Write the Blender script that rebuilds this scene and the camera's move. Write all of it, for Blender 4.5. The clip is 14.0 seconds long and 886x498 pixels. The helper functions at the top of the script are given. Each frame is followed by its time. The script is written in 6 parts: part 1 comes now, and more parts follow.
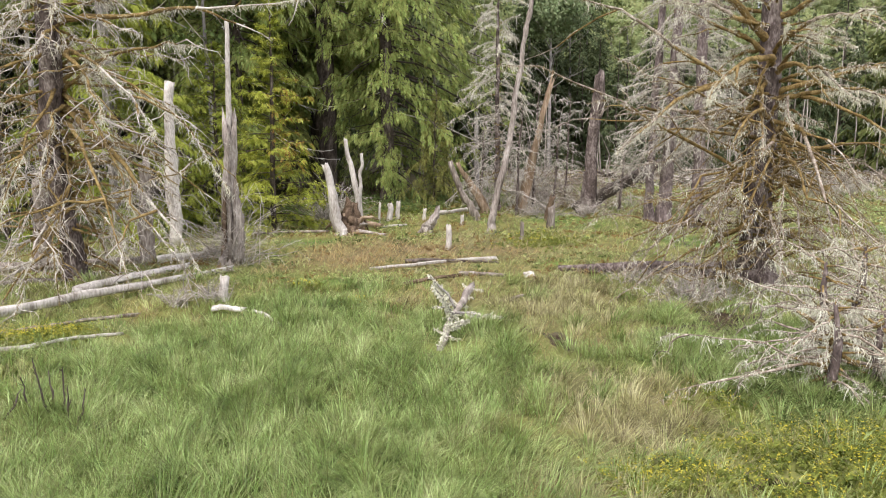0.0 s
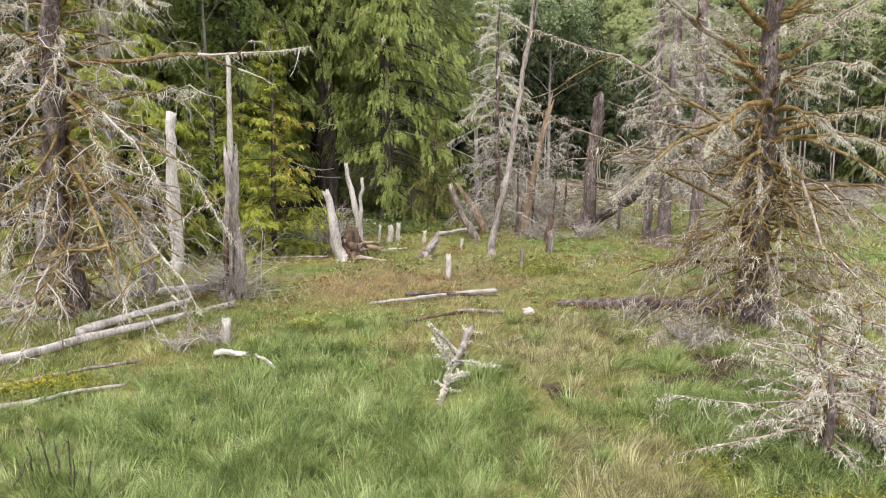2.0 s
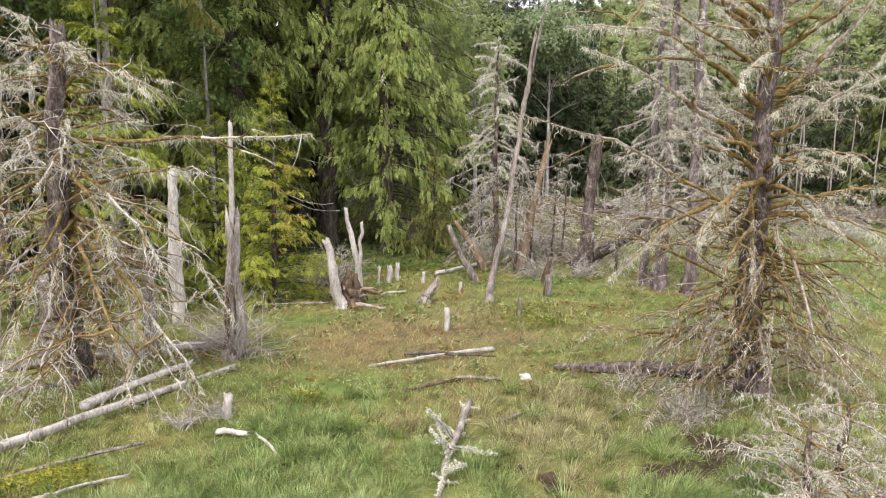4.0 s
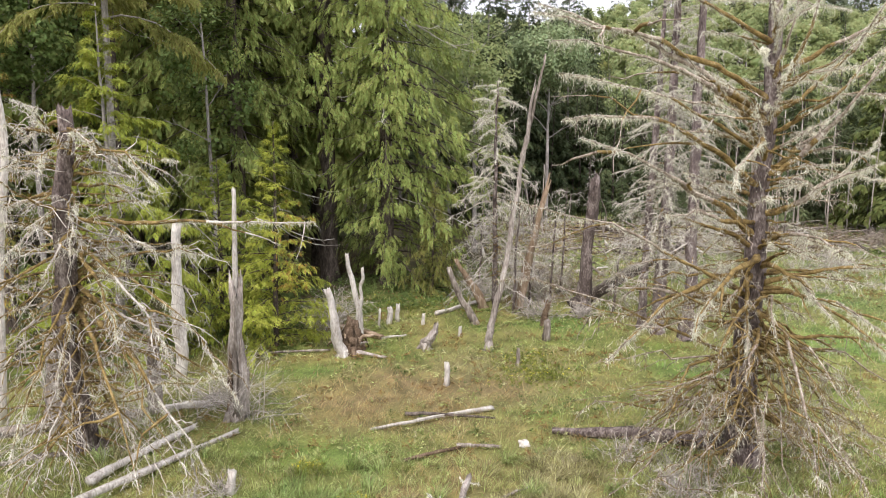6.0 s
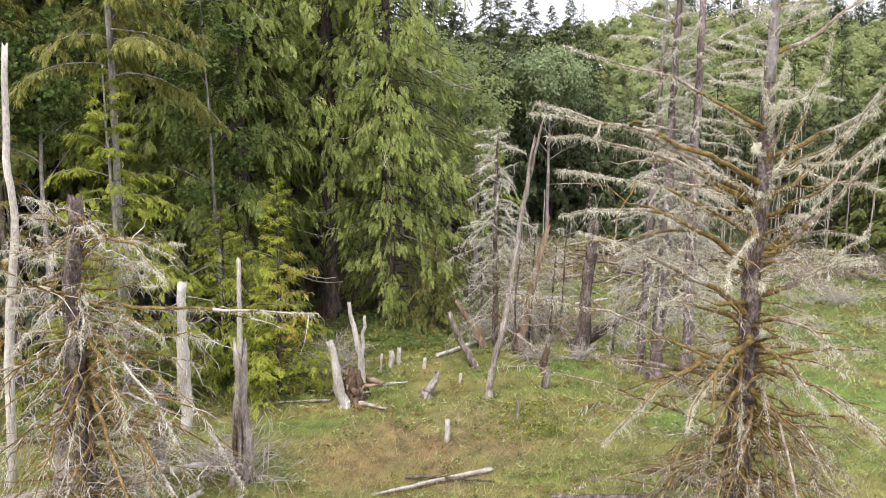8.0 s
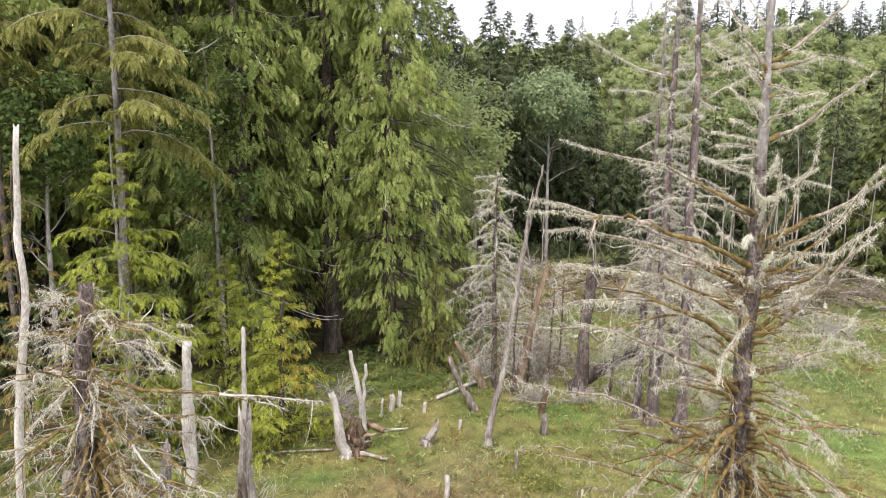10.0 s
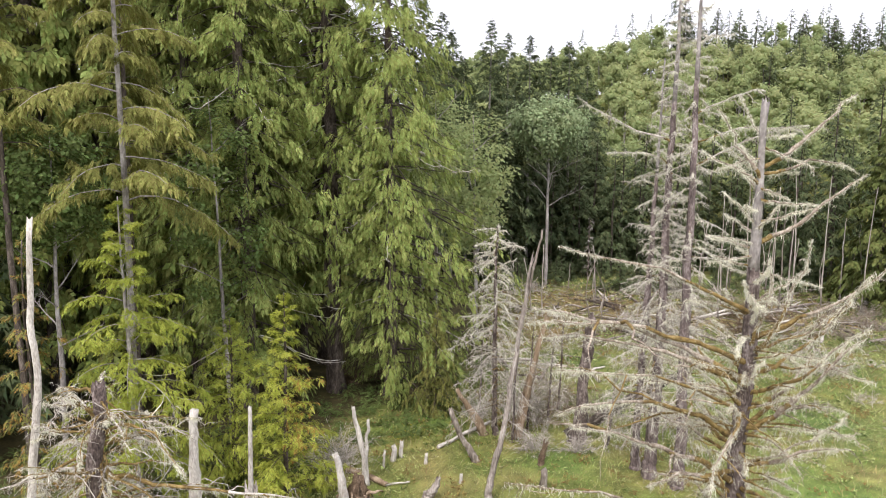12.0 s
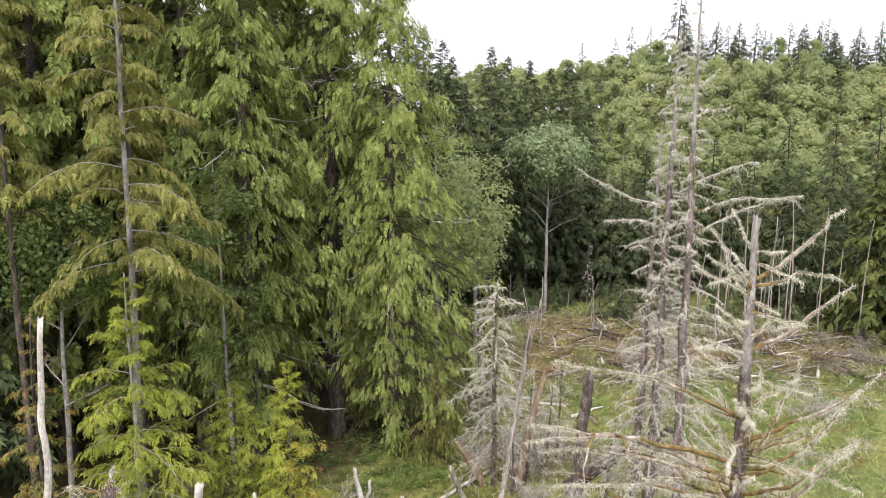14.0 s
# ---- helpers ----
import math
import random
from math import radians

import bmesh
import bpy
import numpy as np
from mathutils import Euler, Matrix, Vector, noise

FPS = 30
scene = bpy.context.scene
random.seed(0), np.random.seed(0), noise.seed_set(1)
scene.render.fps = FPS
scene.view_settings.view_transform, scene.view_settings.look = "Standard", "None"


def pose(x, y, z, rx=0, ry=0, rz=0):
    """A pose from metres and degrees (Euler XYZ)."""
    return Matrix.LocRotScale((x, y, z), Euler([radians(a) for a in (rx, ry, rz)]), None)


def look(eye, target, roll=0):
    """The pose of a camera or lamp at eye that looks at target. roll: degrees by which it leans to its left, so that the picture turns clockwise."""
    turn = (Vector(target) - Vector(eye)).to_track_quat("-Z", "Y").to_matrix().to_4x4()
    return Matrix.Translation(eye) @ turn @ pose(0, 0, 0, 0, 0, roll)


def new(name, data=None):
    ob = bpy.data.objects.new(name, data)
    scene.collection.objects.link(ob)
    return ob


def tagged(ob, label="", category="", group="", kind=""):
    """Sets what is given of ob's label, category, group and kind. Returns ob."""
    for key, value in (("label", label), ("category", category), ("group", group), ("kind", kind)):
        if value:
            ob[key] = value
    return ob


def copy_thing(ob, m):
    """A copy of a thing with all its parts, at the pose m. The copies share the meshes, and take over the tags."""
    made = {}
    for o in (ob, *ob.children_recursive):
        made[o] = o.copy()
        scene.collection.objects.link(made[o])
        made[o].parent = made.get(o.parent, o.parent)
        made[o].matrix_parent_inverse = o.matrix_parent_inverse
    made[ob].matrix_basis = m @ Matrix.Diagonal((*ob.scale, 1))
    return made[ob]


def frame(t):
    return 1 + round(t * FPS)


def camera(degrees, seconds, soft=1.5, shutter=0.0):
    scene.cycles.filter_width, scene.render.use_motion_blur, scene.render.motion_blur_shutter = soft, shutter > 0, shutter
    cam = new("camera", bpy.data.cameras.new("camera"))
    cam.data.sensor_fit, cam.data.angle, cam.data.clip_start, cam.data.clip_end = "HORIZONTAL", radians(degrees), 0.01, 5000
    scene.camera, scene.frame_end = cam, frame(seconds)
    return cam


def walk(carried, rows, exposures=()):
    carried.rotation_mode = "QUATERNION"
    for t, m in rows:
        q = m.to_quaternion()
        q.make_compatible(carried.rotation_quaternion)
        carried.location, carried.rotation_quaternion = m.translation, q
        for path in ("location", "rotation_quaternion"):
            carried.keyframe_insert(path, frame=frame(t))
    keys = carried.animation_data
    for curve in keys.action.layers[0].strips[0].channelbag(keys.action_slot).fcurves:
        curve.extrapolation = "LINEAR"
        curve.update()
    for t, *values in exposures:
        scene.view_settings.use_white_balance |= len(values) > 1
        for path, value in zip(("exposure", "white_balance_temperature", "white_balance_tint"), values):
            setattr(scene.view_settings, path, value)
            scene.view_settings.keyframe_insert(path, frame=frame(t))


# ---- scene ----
cam = camera(64.6, 14.0, soft=1.0)
METRES, EYE, TILT, LEAN, TURN = 21.0, 5.35, -9.1, 0.0, 0.0
ROWS = [
    (0.0, 0.0, 0.0, 0.0, -0.0, 0.0, 0.0),
    (0.5, -0.0006, -0.0019, 0.0145, -0.01, -0.01, -0.0),
    (1.0, -0.0015, -0.0042, 0.0308, -0.02, -0.01, -0.0),
    (1.5, -0.0016, -0.0066, 0.0491, -0.03, -0.02, -0.02),
    (2.0, -0.0005, -0.01, 0.0676, -0.02, -0.01, -0.03),
    (2.5, 0.0005, -0.0154, 0.0942, -0.05, -0.03, -0.06),
    (3.0, 0.0014, -0.0204, 0.1262, -0.08, -0.01, -0.11),
    (5.5, -0.0017, -0.0433, 0.2863, -0.12, 0.12, -0.26),
    (6.0, -0.0019, -0.0506, 0.3189, -0.15, 0.12, -0.28),
    (6.5, -0.0014, -0.0581, 0.3525, -0.13, 0.14, -0.29),
    (7.0, -0.0007, -0.0662, 0.3891, -0.09, 0.16, -0.3),
    (7.5, -0.0013, -0.0729, 0.4239, -0.08, 0.19, -0.32),
    (8.0, -0.0004, -0.0802, 0.4581, -0.02, 0.2, -0.31),
    (10.5, -0.0014, -0.1238, 0.6382, -0.03, 0.31, -0.32),
    (11.0, -0.0009, -0.1327, 0.6791, -0.01, 0.3, -0.33),
    (11.5, -0.003, -0.1433, 0.7275, -0.01, 0.25, -0.37),
    (12.0, -0.0062, -0.1522, 0.7771, -0.02, 0.24, -0.38),
    (12.5, -0.0097, -0.1621, 0.8266, -0.05, 0.2, -0.4),
    (13.0, -0.0108, -0.172, 0.8748, -0.06, 0.18, -0.4),
    (13.5, -0.0102, -0.1823, 0.9249, -0.04, 0.15, -0.39),
    (14.0, -0.0085, -0.1889, 0.9807, -0.03, 0.06, -0.44),
]
walk(cam, [(t, pose(0, 0, EYE, TILT, LEAN, TURN) @ pose(METRES * x, METRES * y, METRES * z, 90 + pitch, roll, yaw)) for t, x, y, z, yaw, pitch, roll in ROWS],
     exposures=[(0.0, 1.01), (14.0, 1.01)])

# ---- world, sun, exposure ----
world = bpy.data.worlds.new("overcast_sky")
scene.world = world
world.use_nodes = True
wn, wl = world.node_tree.nodes, world.node_tree.links
wn.clear()
sky = wn.new("ShaderNodeTexSky")
sky.sky_type = "NISHITA"
sky.sun_disc = False
sky.sun_elevation, sky.sun_rotation = radians(58), radians(200)
sky.dust_density, sky.ozone_density = 4.0, 1.0
sky_strength = wn.new("ShaderNodeVectorMath")
sky_strength.operation = "SCALE"
sky_strength.inputs["Scale"].default_value = 0.08
cloud = wn.new("ShaderNodeMix")
cloud.data_type = "RGBA"
cloud.inputs["Factor"].default_value = 0.86
cloud.inputs["B"].default_value = (0.91, 0.905, 1.0, 1)
cloud_bg = wn.new("ShaderNodeBackground")
cloud_bg.inputs["Strength"].default_value = 1.0
world_out = wn.new("ShaderNodeOutputWorld")
wl.new(sky.outputs["Color"], sky_strength.inputs[0])
wl.new(sky_strength.outputs[0], cloud.inputs["A"])
wl.new(cloud.outputs["Result"], cloud_bg.inputs["Color"])
wl.new(cloud_bg.outputs[0], world_out.inputs["Surface"])

sun_data = bpy.data.lights.new("sun", "SUN")
sun_data.energy, sun_data.angle, sun_data.color = 1.5, radians(12), (1.0, 0.94, 0.90)
sun = new("sun", sun_data)
sun.matrix_world = look((0, 0, 60), (16, 40, 60 - 68))

# ---- materials ----


def material(name, dark, mid, light, scale=3.0, fine=25.0, stretch=(1, 1, 1), rough=0.9, bump=0.4, depth=0.02,
             island=0.0, tree=0.0, hue=0.0, through_leaf=0.0, world_space=False, spec=0.15, cover=False):
    """Two scales of variation over three colours, fine relief, and a shift for each leaf or each tree."""
    m = bpy.data.materials.new(name)
    m.use_nodes = True
    n, l = m.node_tree.nodes, m.node_tree.links
    n.clear()
    out = n.new("ShaderNodeOutputMaterial")
    bsdf = n.new("ShaderNodeBsdfPrincipled")
    bsdf.inputs["Roughness"].default_value = rough
    bsdf.inputs["Specular IOR Level"].default_value = spec
    if world_space:
        place = n.new("ShaderNodeNewGeometry").outputs["Position"]
    else:
        place = n.new("ShaderNodeTexCoord").outputs["Object"]
    mapping = n.new("ShaderNodeMapping")
    mapping.inputs["Scale"].default_value = stretch
    l.new(place, mapping.inputs["Vector"])
    big = n.new("ShaderNodeTexNoise")
    big.inputs["Scale"].default_value, big.inputs["Detail"].default_value = scale, 3
    small = n.new("ShaderNodeTexNoise")
    small.inputs["Scale"].default_value, small.inputs["Detail"].default_value = fine, 2
    l.new(mapping.outputs[0], big.inputs["Vector"])
    l.new(mapping.outputs[0], small.inputs["Vector"])
    both = n.new("ShaderNodeMath")
    both.operation = "MULTIPLY_ADD"
    both.inputs[1].default_value = 0.45
    l.new(small.outputs["Fac"], both.inputs[0])
    half = n.new("ShaderNodeMath")
    half.operation = "MULTIPLY"
    half.inputs[1].default_value = 0.55
    l.new(big.outputs["Fac"], half.inputs[0])
    l.new(half.outputs[0], both.inputs[2])
    ramp = n.new("ShaderNodeValToRGB")
    ramp.color_ramp.elements[0].position, ramp.color_ramp.elements[1].position = 0.33, 0.67
    ramp.color_ramp.elements[0].color, ramp.color_ramp.elements[1].color = (*dark, 1), (*light, 1)
    ramp.color_ramp.elements.new(0.5).color = (*mid, 1)
    l.new(both.outputs[0], ramp.inputs["Fac"])
    colour = ramp.outputs["Color"]
    if cover:
        plants = n.new("ShaderNodeAttribute")
        plants.attribute_name = "cover"
        tint = n.new("ShaderNodeMix")
        tint.data_type, tint.blend_type = "RGBA", "MULTIPLY"
        tint.inputs["Factor"].default_value = 1.0
        l.new(colour, tint.inputs["A"])
        l.new(plants.outputs["Color"], tint.inputs["B"])
        colour = tint.outputs["Result"]
    if island or tree or hue:
        hsv = n.new("ShaderNodeHueSaturation")
        total = None
        for amount, source in ((island, "ShaderNodeNewGeometry"), (tree, "ShaderNodeObjectInfo")):
            if not amount:
                continue
            node = n.new(source)
            step = n.new("ShaderNodeMath")
            step.operation = "MULTIPLY_ADD"
            step.inputs[1].default_value = amount
            l.new(node.outputs["Random Per Island" if amount is island and source == "ShaderNodeNewGeometry" else "Random"], step.inputs[0])
            if total is None:
                step.inputs[2].default_value = 1 - 0.5 * (island + tree)
            else:
                l.new(total, step.inputs[2])
            total = step.outputs[0]
        if total is not None:
            l.new(total, hsv.inputs["Value"])
        if hue:
            info = n.new("ShaderNodeNewGeometry" if island else "ShaderNodeObjectInfo")
            shift = n.new("ShaderNodeMath")
            shift.operation = "MULTIPLY_ADD"
            shift.inputs[1].default_value, shift.inputs[2].default_value = hue, 0.5 - hue / 2
            l.new(info.outputs["Random Per Island" if island else "Random"], shift.inputs[0])
            l.new(shift.outputs[0], hsv.inputs["Hue"])
        l.new(colour, hsv.inputs["Color"])
        colour = hsv.outputs["Color"]
    l.new(colour, bsdf.inputs["Base Color"])
    if bump:
        relief = n.new("ShaderNodeBump")
        relief.inputs["Strength"].default_value, relief.inputs["Distance"].default_value = bump, depth
        l.new(both.outputs[0], relief.inputs["Height"])
        l.new(relief.outputs[0], bsdf.inputs["Normal"])
    if through_leaf:
        leaf = n.new("ShaderNodeBsdfTranslucent")
        mix = n.new("ShaderNodeMixShader")
        mix.inputs["Fac"].default_value = through_leaf
        l.new(colour, leaf.inputs["Color"])
        l.new(bsdf.outputs[0], mix.inputs[1])
        l.new(leaf.outputs[0], mix.inputs[2])
        l.new(mix.outputs[0], out.inputs["Surface"])
    else:
        l.new(bsdf.outputs[0], out.inputs["Surface"])
    return m


M_SOIL = material("marsh_soil", (0.30, 0.30, 0.30), (0.62, 0.62, 0.62), (1.0, 0.96, 0.9), 0.9, 9, world_space=True, depth=0.06, cover=True)
M_MUD = material("wet_mud", (0.02, 0.013, 0.008), (0.05, 0.033, 0.02), (0.11, 0.08, 0.05), 2, 14, rough=0.6, depth=0.05)
M_TALL = material("tall_sedge", (0.11, 0.16, 0.04), (0.28, 0.345, 0.11), (0.52, 0.57, 0.26), 1.1, 6, world_space=True, bump=0, island=1.2, hue=0.06, through_leaf=0.35, rough=0.45, spec=0.4)
M_MEADOW = material("meadow_grass", (0.20, 0.225, 0.068), (0.375, 0.40, 0.145), (0.56, 0.55, 0.245), 0.6, 6, world_space=True, bump=0, island=1.2, hue=0.06, through_leaf=0.35, rough=0.45, spec=0.4)
M_BRIGHT = material("bright_marsh_grass", (0.15, 0.27, 0.05), (0.22, 0.37, 0.08), (0.33, 0.47, 0.14), 0.5, 5, world_space=True, bump=0, island=0.9, hue=0.04, through_leaf=0.35, rough=0.5, spec=0.35)
M_STRAW = material("straw_grass", (0.20, 0.185, 0.075), (0.39, 0.355, 0.18), (0.58, 0.53, 0.33), 0.9, 6, world_space=True, bump=0, island=1.2, hue=0.05, through_leaf=0.35, rough=0.5, spec=0.35)
M_RUSSET = material("russet_sedge", (0.30, 0.20, 0.09), (0.44, 0.315, 0.155), (0.58, 0.44, 0.24), 0.5, 5, world_space=True, bump=0, island=0.9, hue=0.04, through_leaf=0.35, rough=0.45, spec=0.4)
M_FLOWER = material("buttercup_yellow", (0.48, 0.40, 0.035), (0.60, 0.51, 0.05), (0.72, 0.62, 0.10), 4, 9, bump=0, island=0.4, through_leaf=0.3)
M_FLOWER_LEAF = material("buttercup_leaf", (0.11, 0.15, 0.03), (0.20, 0.23, 0.05), (0.31, 0.31, 0.08), 3, 9, bump=0, island=0.6, through_leaf=0.3)
M_RUSTPLANT = material("rusty_plants", (0.13, 0.075, 0.03), (0.24, 0.15, 0.06), (0.36, 0.25, 0.10), 1.5, 6, bump=0, island=0.6, hue=0.05, through_leaf=0.3)
M_DARKPLANT = material("dark_green_plants", (0.05, 0.07, 0.02), (0.10, 0.135, 0.04), (0.18, 0.22, 0.07), 1.5, 6, bump=0, island=0.6, hue=0.05, through_leaf=0.3)
M_BARK = material("spruce_bark", (0.034, 0.026, 0.024), (0.125, 0.096, 0.086), (0.36, 0.305, 0.28), 3.5, 16, stretch=(1, 1, 0.45), bump=1.0, depth=0.08)
M_DARKBARK = material("dark_bark", (0.03, 0.024, 0.02), (0.085, 0.068, 0.056), (0.20, 0.165, 0.14), 3.0, 14, stretch=(1, 1, 0.35), bump=1.0, depth=0.07, tree=0.3)
M_PURPLEBARK = material("purplish_bark", (0.06, 0.046, 0.044), (0.18, 0.14, 0.133), (0.40, 0.345, 0.325), 2.5, 14, stretch=(1, 1, 0.4), bump=1.0, depth=0.06)
M_PALEBARK = material("pale_bark", (0.14, 0.125, 0.118), (0.29, 0.262, 0.245), (0.48, 0.445, 0.42), 1.6, 9, stretch=(1, 1, 0.5), bump=0.6, depth=0.03)
M_SILVER = material("silvered_wood", (0.24, 0.205, 0.175), (0.50, 0.46, 0.415), (0.74, 0.70, 0.655), 1.6, 16, stretch=(1, 1, 0.3), bump=0.9, depth=0.035, tree=0.25)
M_WORN = material("worn_wood", (0.13, 0.105, 0.09), (0.33, 0.285, 0.25), (0.58, 0.53, 0.48), 2.2, 16, stretch=(1, 1, 0.25), bump=1.0, depth=0.04, tree=0.2)
M_GREYWOOD = material("weathered_wood", (0.07, 0.056, 0.045), (0.22, 0.185, 0.155), (0.46, 0.41, 0.365), 3.0, 16, stretch=(1, 1, 0.2), bump=1.0, depth=0.05, tree=0.3)
M_ROT = material("rotten_wood", (0.045, 0.03, 0.02), (0.13, 0.09, 0.06), (0.27, 0.20, 0.14), 2.5, 14, bump=0.9, depth=0.04)
M_ORANGE = material("red_heartwood", (0.12, 0.08, 0.052), (0.27, 0.195, 0.13), (0.46, 0.365, 0.27), 2.5, 14, stretch=(1, 1, 0.2), bump=0.8, depth=0.03)
M_MOSS = material("brown_moss", (0.045, 0.034, 0.022), (0.19, 0.13, 0.05), (0.40, 0.295, 0.13), 3, 20, bump=1.0, depth=0.06, island=0.35, rough=1.0)
M_MOSSTUFT = material("moss_tuft", (0.10, 0.07, 0.025), (0.22, 0.155, 0.06), (0.39, 0.30, 0.135), 3, 22, bump=0, island=0.8, rough=1.0, through_leaf=0.2)
M_TWIG = material("dead_twig", (0.19, 0.16, 0.14), (0.43, 0.385, 0.34), (0.70, 0.655, 0.60), 3, 18, bump=0.5, depth=0.015, island=0.8)
M_DRYTWIG = material("brown_dry_twig", (0.09, 0.068, 0.05), (0.26, 0.21, 0.165), (0.54, 0.485, 0.415), 4, 20, bump=0.5, depth=0.015, island=0.9)
M_LICHEN = material("beard_lichen", (0.50, 0.48, 0.36), (0.72, 0.70, 0.575), (0.86, 0.84, 0.73), 2, 12, bump=0, island=0.5, through_leaf=0.25, rough=1.0)
M_FRESHHEM = material("fresh_hemlock", (0.165, 0.19, 0.03), (0.30, 0.335, 0.055), (0.46, 0.48, 0.10), 0.5, 3, bump=0, island=0.55, hue=0.05, through_leaf=0.3, rough=0.7, spec=0.15)
M_CEDAR = material("cedar_foliage", (0.13, 0.165, 0.045), (0.25, 0.295, 0.085), (0.41, 0.44, 0.15), 0.7, 4, bump=0, island=0.55, tree=0.2, hue=0.05, through_leaf=0.3, rough=0.75, spec=0.12)
M_HEMLOCK = material("hemlock_foliage", (0.115, 0.118, 0.032), (0.225, 0.225, 0.063), (0.37, 0.35, 0.12), 0.5, 3, bump=0, island=0.5, tree=0.2, hue=0.05, through_leaf=0.3, rough=0.75, spec=0.12)
M_YELLOWHEM = material("yellowing_hemlock", (0.24, 0.27, 0.037), (0.38, 0.41, 0.062), (0.52, 0.52, 0.11), 0.5, 2, bump=0, island=0.7, hue=0.04, through_leaf=0.35, rough=0.6, spec=0.3)
M_RUSTHEM = material("rusty_needles", (0.22, 0.12, 0.03), (0.32, 0.19, 0.05), (0.42, 0.28, 0.08), 0.5, 3, bump=0, island=0.5, hue=0.03, through_leaf=0.25, rough=0.7)
M_SPRUCE = material("spruce_needles", (0.042, 0.058, 0.027), (0.09, 0.113, 0.052), (0.165, 0.188, 0.085), 0.3, 2, bump=0, island=0.5, tree=0.4, hue=0.07, through_leaf=0.25, rough=0.7)
M_EDGE = material("green_spruce_needles", (0.06, 0.075, 0.022), (0.125, 0.145, 0.045), (0.22, 0.235, 0.08), 0.4, 2, bump=0, island=0.5, hue=0.05, through_leaf=0.25, rough=0.75, spec=0.1)
# Paled and greyed to carry the far hill's haze in the leaf colour.
M_ALDER = material("alder_leaves", (0.25, 0.30, 0.135), (0.345, 0.39, 0.18), (0.47, 0.49, 0.24), 0.06, 1.1, bump=0.4, depth=0.3, island=0.12, hue=0.04, through_leaf=0.5, rough=0.8, spec=0.05)
M_ALDERGREY = material("grey_green_leaves", (0.17, 0.22, 0.115), (0.26, 0.32, 0.165), (0.38, 0.44, 0.24), 0.2, 1.5, bump=0, island=0.4, hue=0.04, through_leaf=0.3, rough=0.7)
M_BROADLEAF = material("broad_leaves", (0.075, 0.11, 0.032), (0.13, 0.175, 0.053), (0.21, 0.26, 0.09), 0.5, 3, bump=0, island=0.7, hue=0.04, through_leaf=0.3, rough=0.6)

# ---- mesh building ----


class Geo:
    """Collects vertices and faces for one mesh."""

    def __init__(self):
        self.v, self.f, self.m, self.n = [], [], [], 0

    def add(self, v, f, m=0):
        v, f = np.asarray(v, float).reshape(-1, 3), np.asarray(f, int)
        self.v.append(v)
        self.f.append(f + self.n)
        self.m.append(np.broadcast_to(np.asarray(m), (len(f),)))
        self.n += len(v)
        return self

    def mesh(self, name, mats, smooth=True):
        me = bpy.data.meshes.new(name)
        v = np.concatenate(self.v)
        sizes = np.concatenate([np.full(len(f), f.shape[1]) for f in self.f])
        loops = np.concatenate([f.ravel() for f in self.f])
        me.vertices.add(len(v))
        me.vertices.foreach_set("co", v.astype(np.float32).ravel())
        me.loops.add(len(loops))
        me.loops.foreach_set("vertex_index", loops.astype(np.int32))
        me.polygons.add(len(sizes))
        me.polygons.foreach_set("loop_start", np.concatenate([[0], np.cumsum(sizes)[:-1]]).astype(np.int32))
        me.polygons.foreach_set("material_index", np.concatenate(self.m).astype(np.int32))
        me.polygons.foreach_set("use_smooth", np.full(len(sizes), smooth))
        for m in mats:
            me.materials.append(m)
        me.update(calc_edges=True)
        return me


def part(name, geo, mats, parent=None, label="", smooth=True):
    """One mesh object under a thing or under a part, or on its own."""
    ob = new(name, geo.mesh(name, mats if isinstance(mats, (list, tuple)) else [mats], smooth))
    ob.parent = parent
    return tagged(ob, label)


def thing(name, place, label, category, group="", turn=0.0):
    ob = new(name)
    ob.empty_display_size = 0.3
    ob.matrix_basis = pose(*place, 0, 0, turn)
    return tagged(ob, label, category, group)


def unit(v):
    return v / np.maximum(np.linalg.norm(v, axis=-1, keepdims=True), 1e-9)


def tubes(p, r, sides=5, rng=None, rough=0.0):
    """Round limbs along the curves p (n, k, 3) with the radii r (n, k)."""
    p = np.asarray(p, float)
    n, k, _ = p.shape
    t = unit(np.gradient(p, axis=1))
    whole = unit(p[:, -1] - p[:, 0])
    ref = np.where(np.abs(whole[:, 2:3]) > 0.8, np.array([[1.0, 0, 0]]), np.array([[0, 0, 1.0]]))[:, None, :]
    u = unit(np.cross(t, ref))
    w = np.cross(t, u)
    a = np.linspace(0, 2 * np.pi, sides, endpoint=False)
    rr = np.broadcast_to(np.asarray(r, float), (n, k))[:, :, None]
    if rough:
        rr = rr * (1 + rough * rng.uniform(-1, 1, (n, k, sides)))
    v = p[:, :, None] + rr[..., None] * (np.cos(a)[:, None] * u[:, :, None] + np.sin(a)[:, None] * w[:, :, None])
    i = np.arange(n)[:, None, None] * k * sides + np.arange(k - 1)[None, :, None] * sides
    s = np.arange(sides)[None, None, :]
    q = (s + 1) % sides
    f = np.stack([i + s, i + q, i + sides + q, i + sides + s], -1)
    return v.reshape(-1, 3), f.reshape(-1, 4)


def ribbons(p, w, side):
    """Blades and strands: flat strips along the curves p (n, k, 3), w (n, k) wide, spread along side (n, 3)."""
    n, k, _ = p.shape
    half = 0.5 * np.broadcast_to(np.asarray(w, float), (n, k))[..., None] * side[:, None, :]
    v = np.stack([p - half, p + half], 2)
    i = np.arange(n)[:, None] * 2 * k + 2 * np.arange(k - 1)[None, :]
    f = np.stack([i, i + 1, i + 3, i + 2], -1)
    return v.reshape(-1, 3), f.reshape(-1, 4)


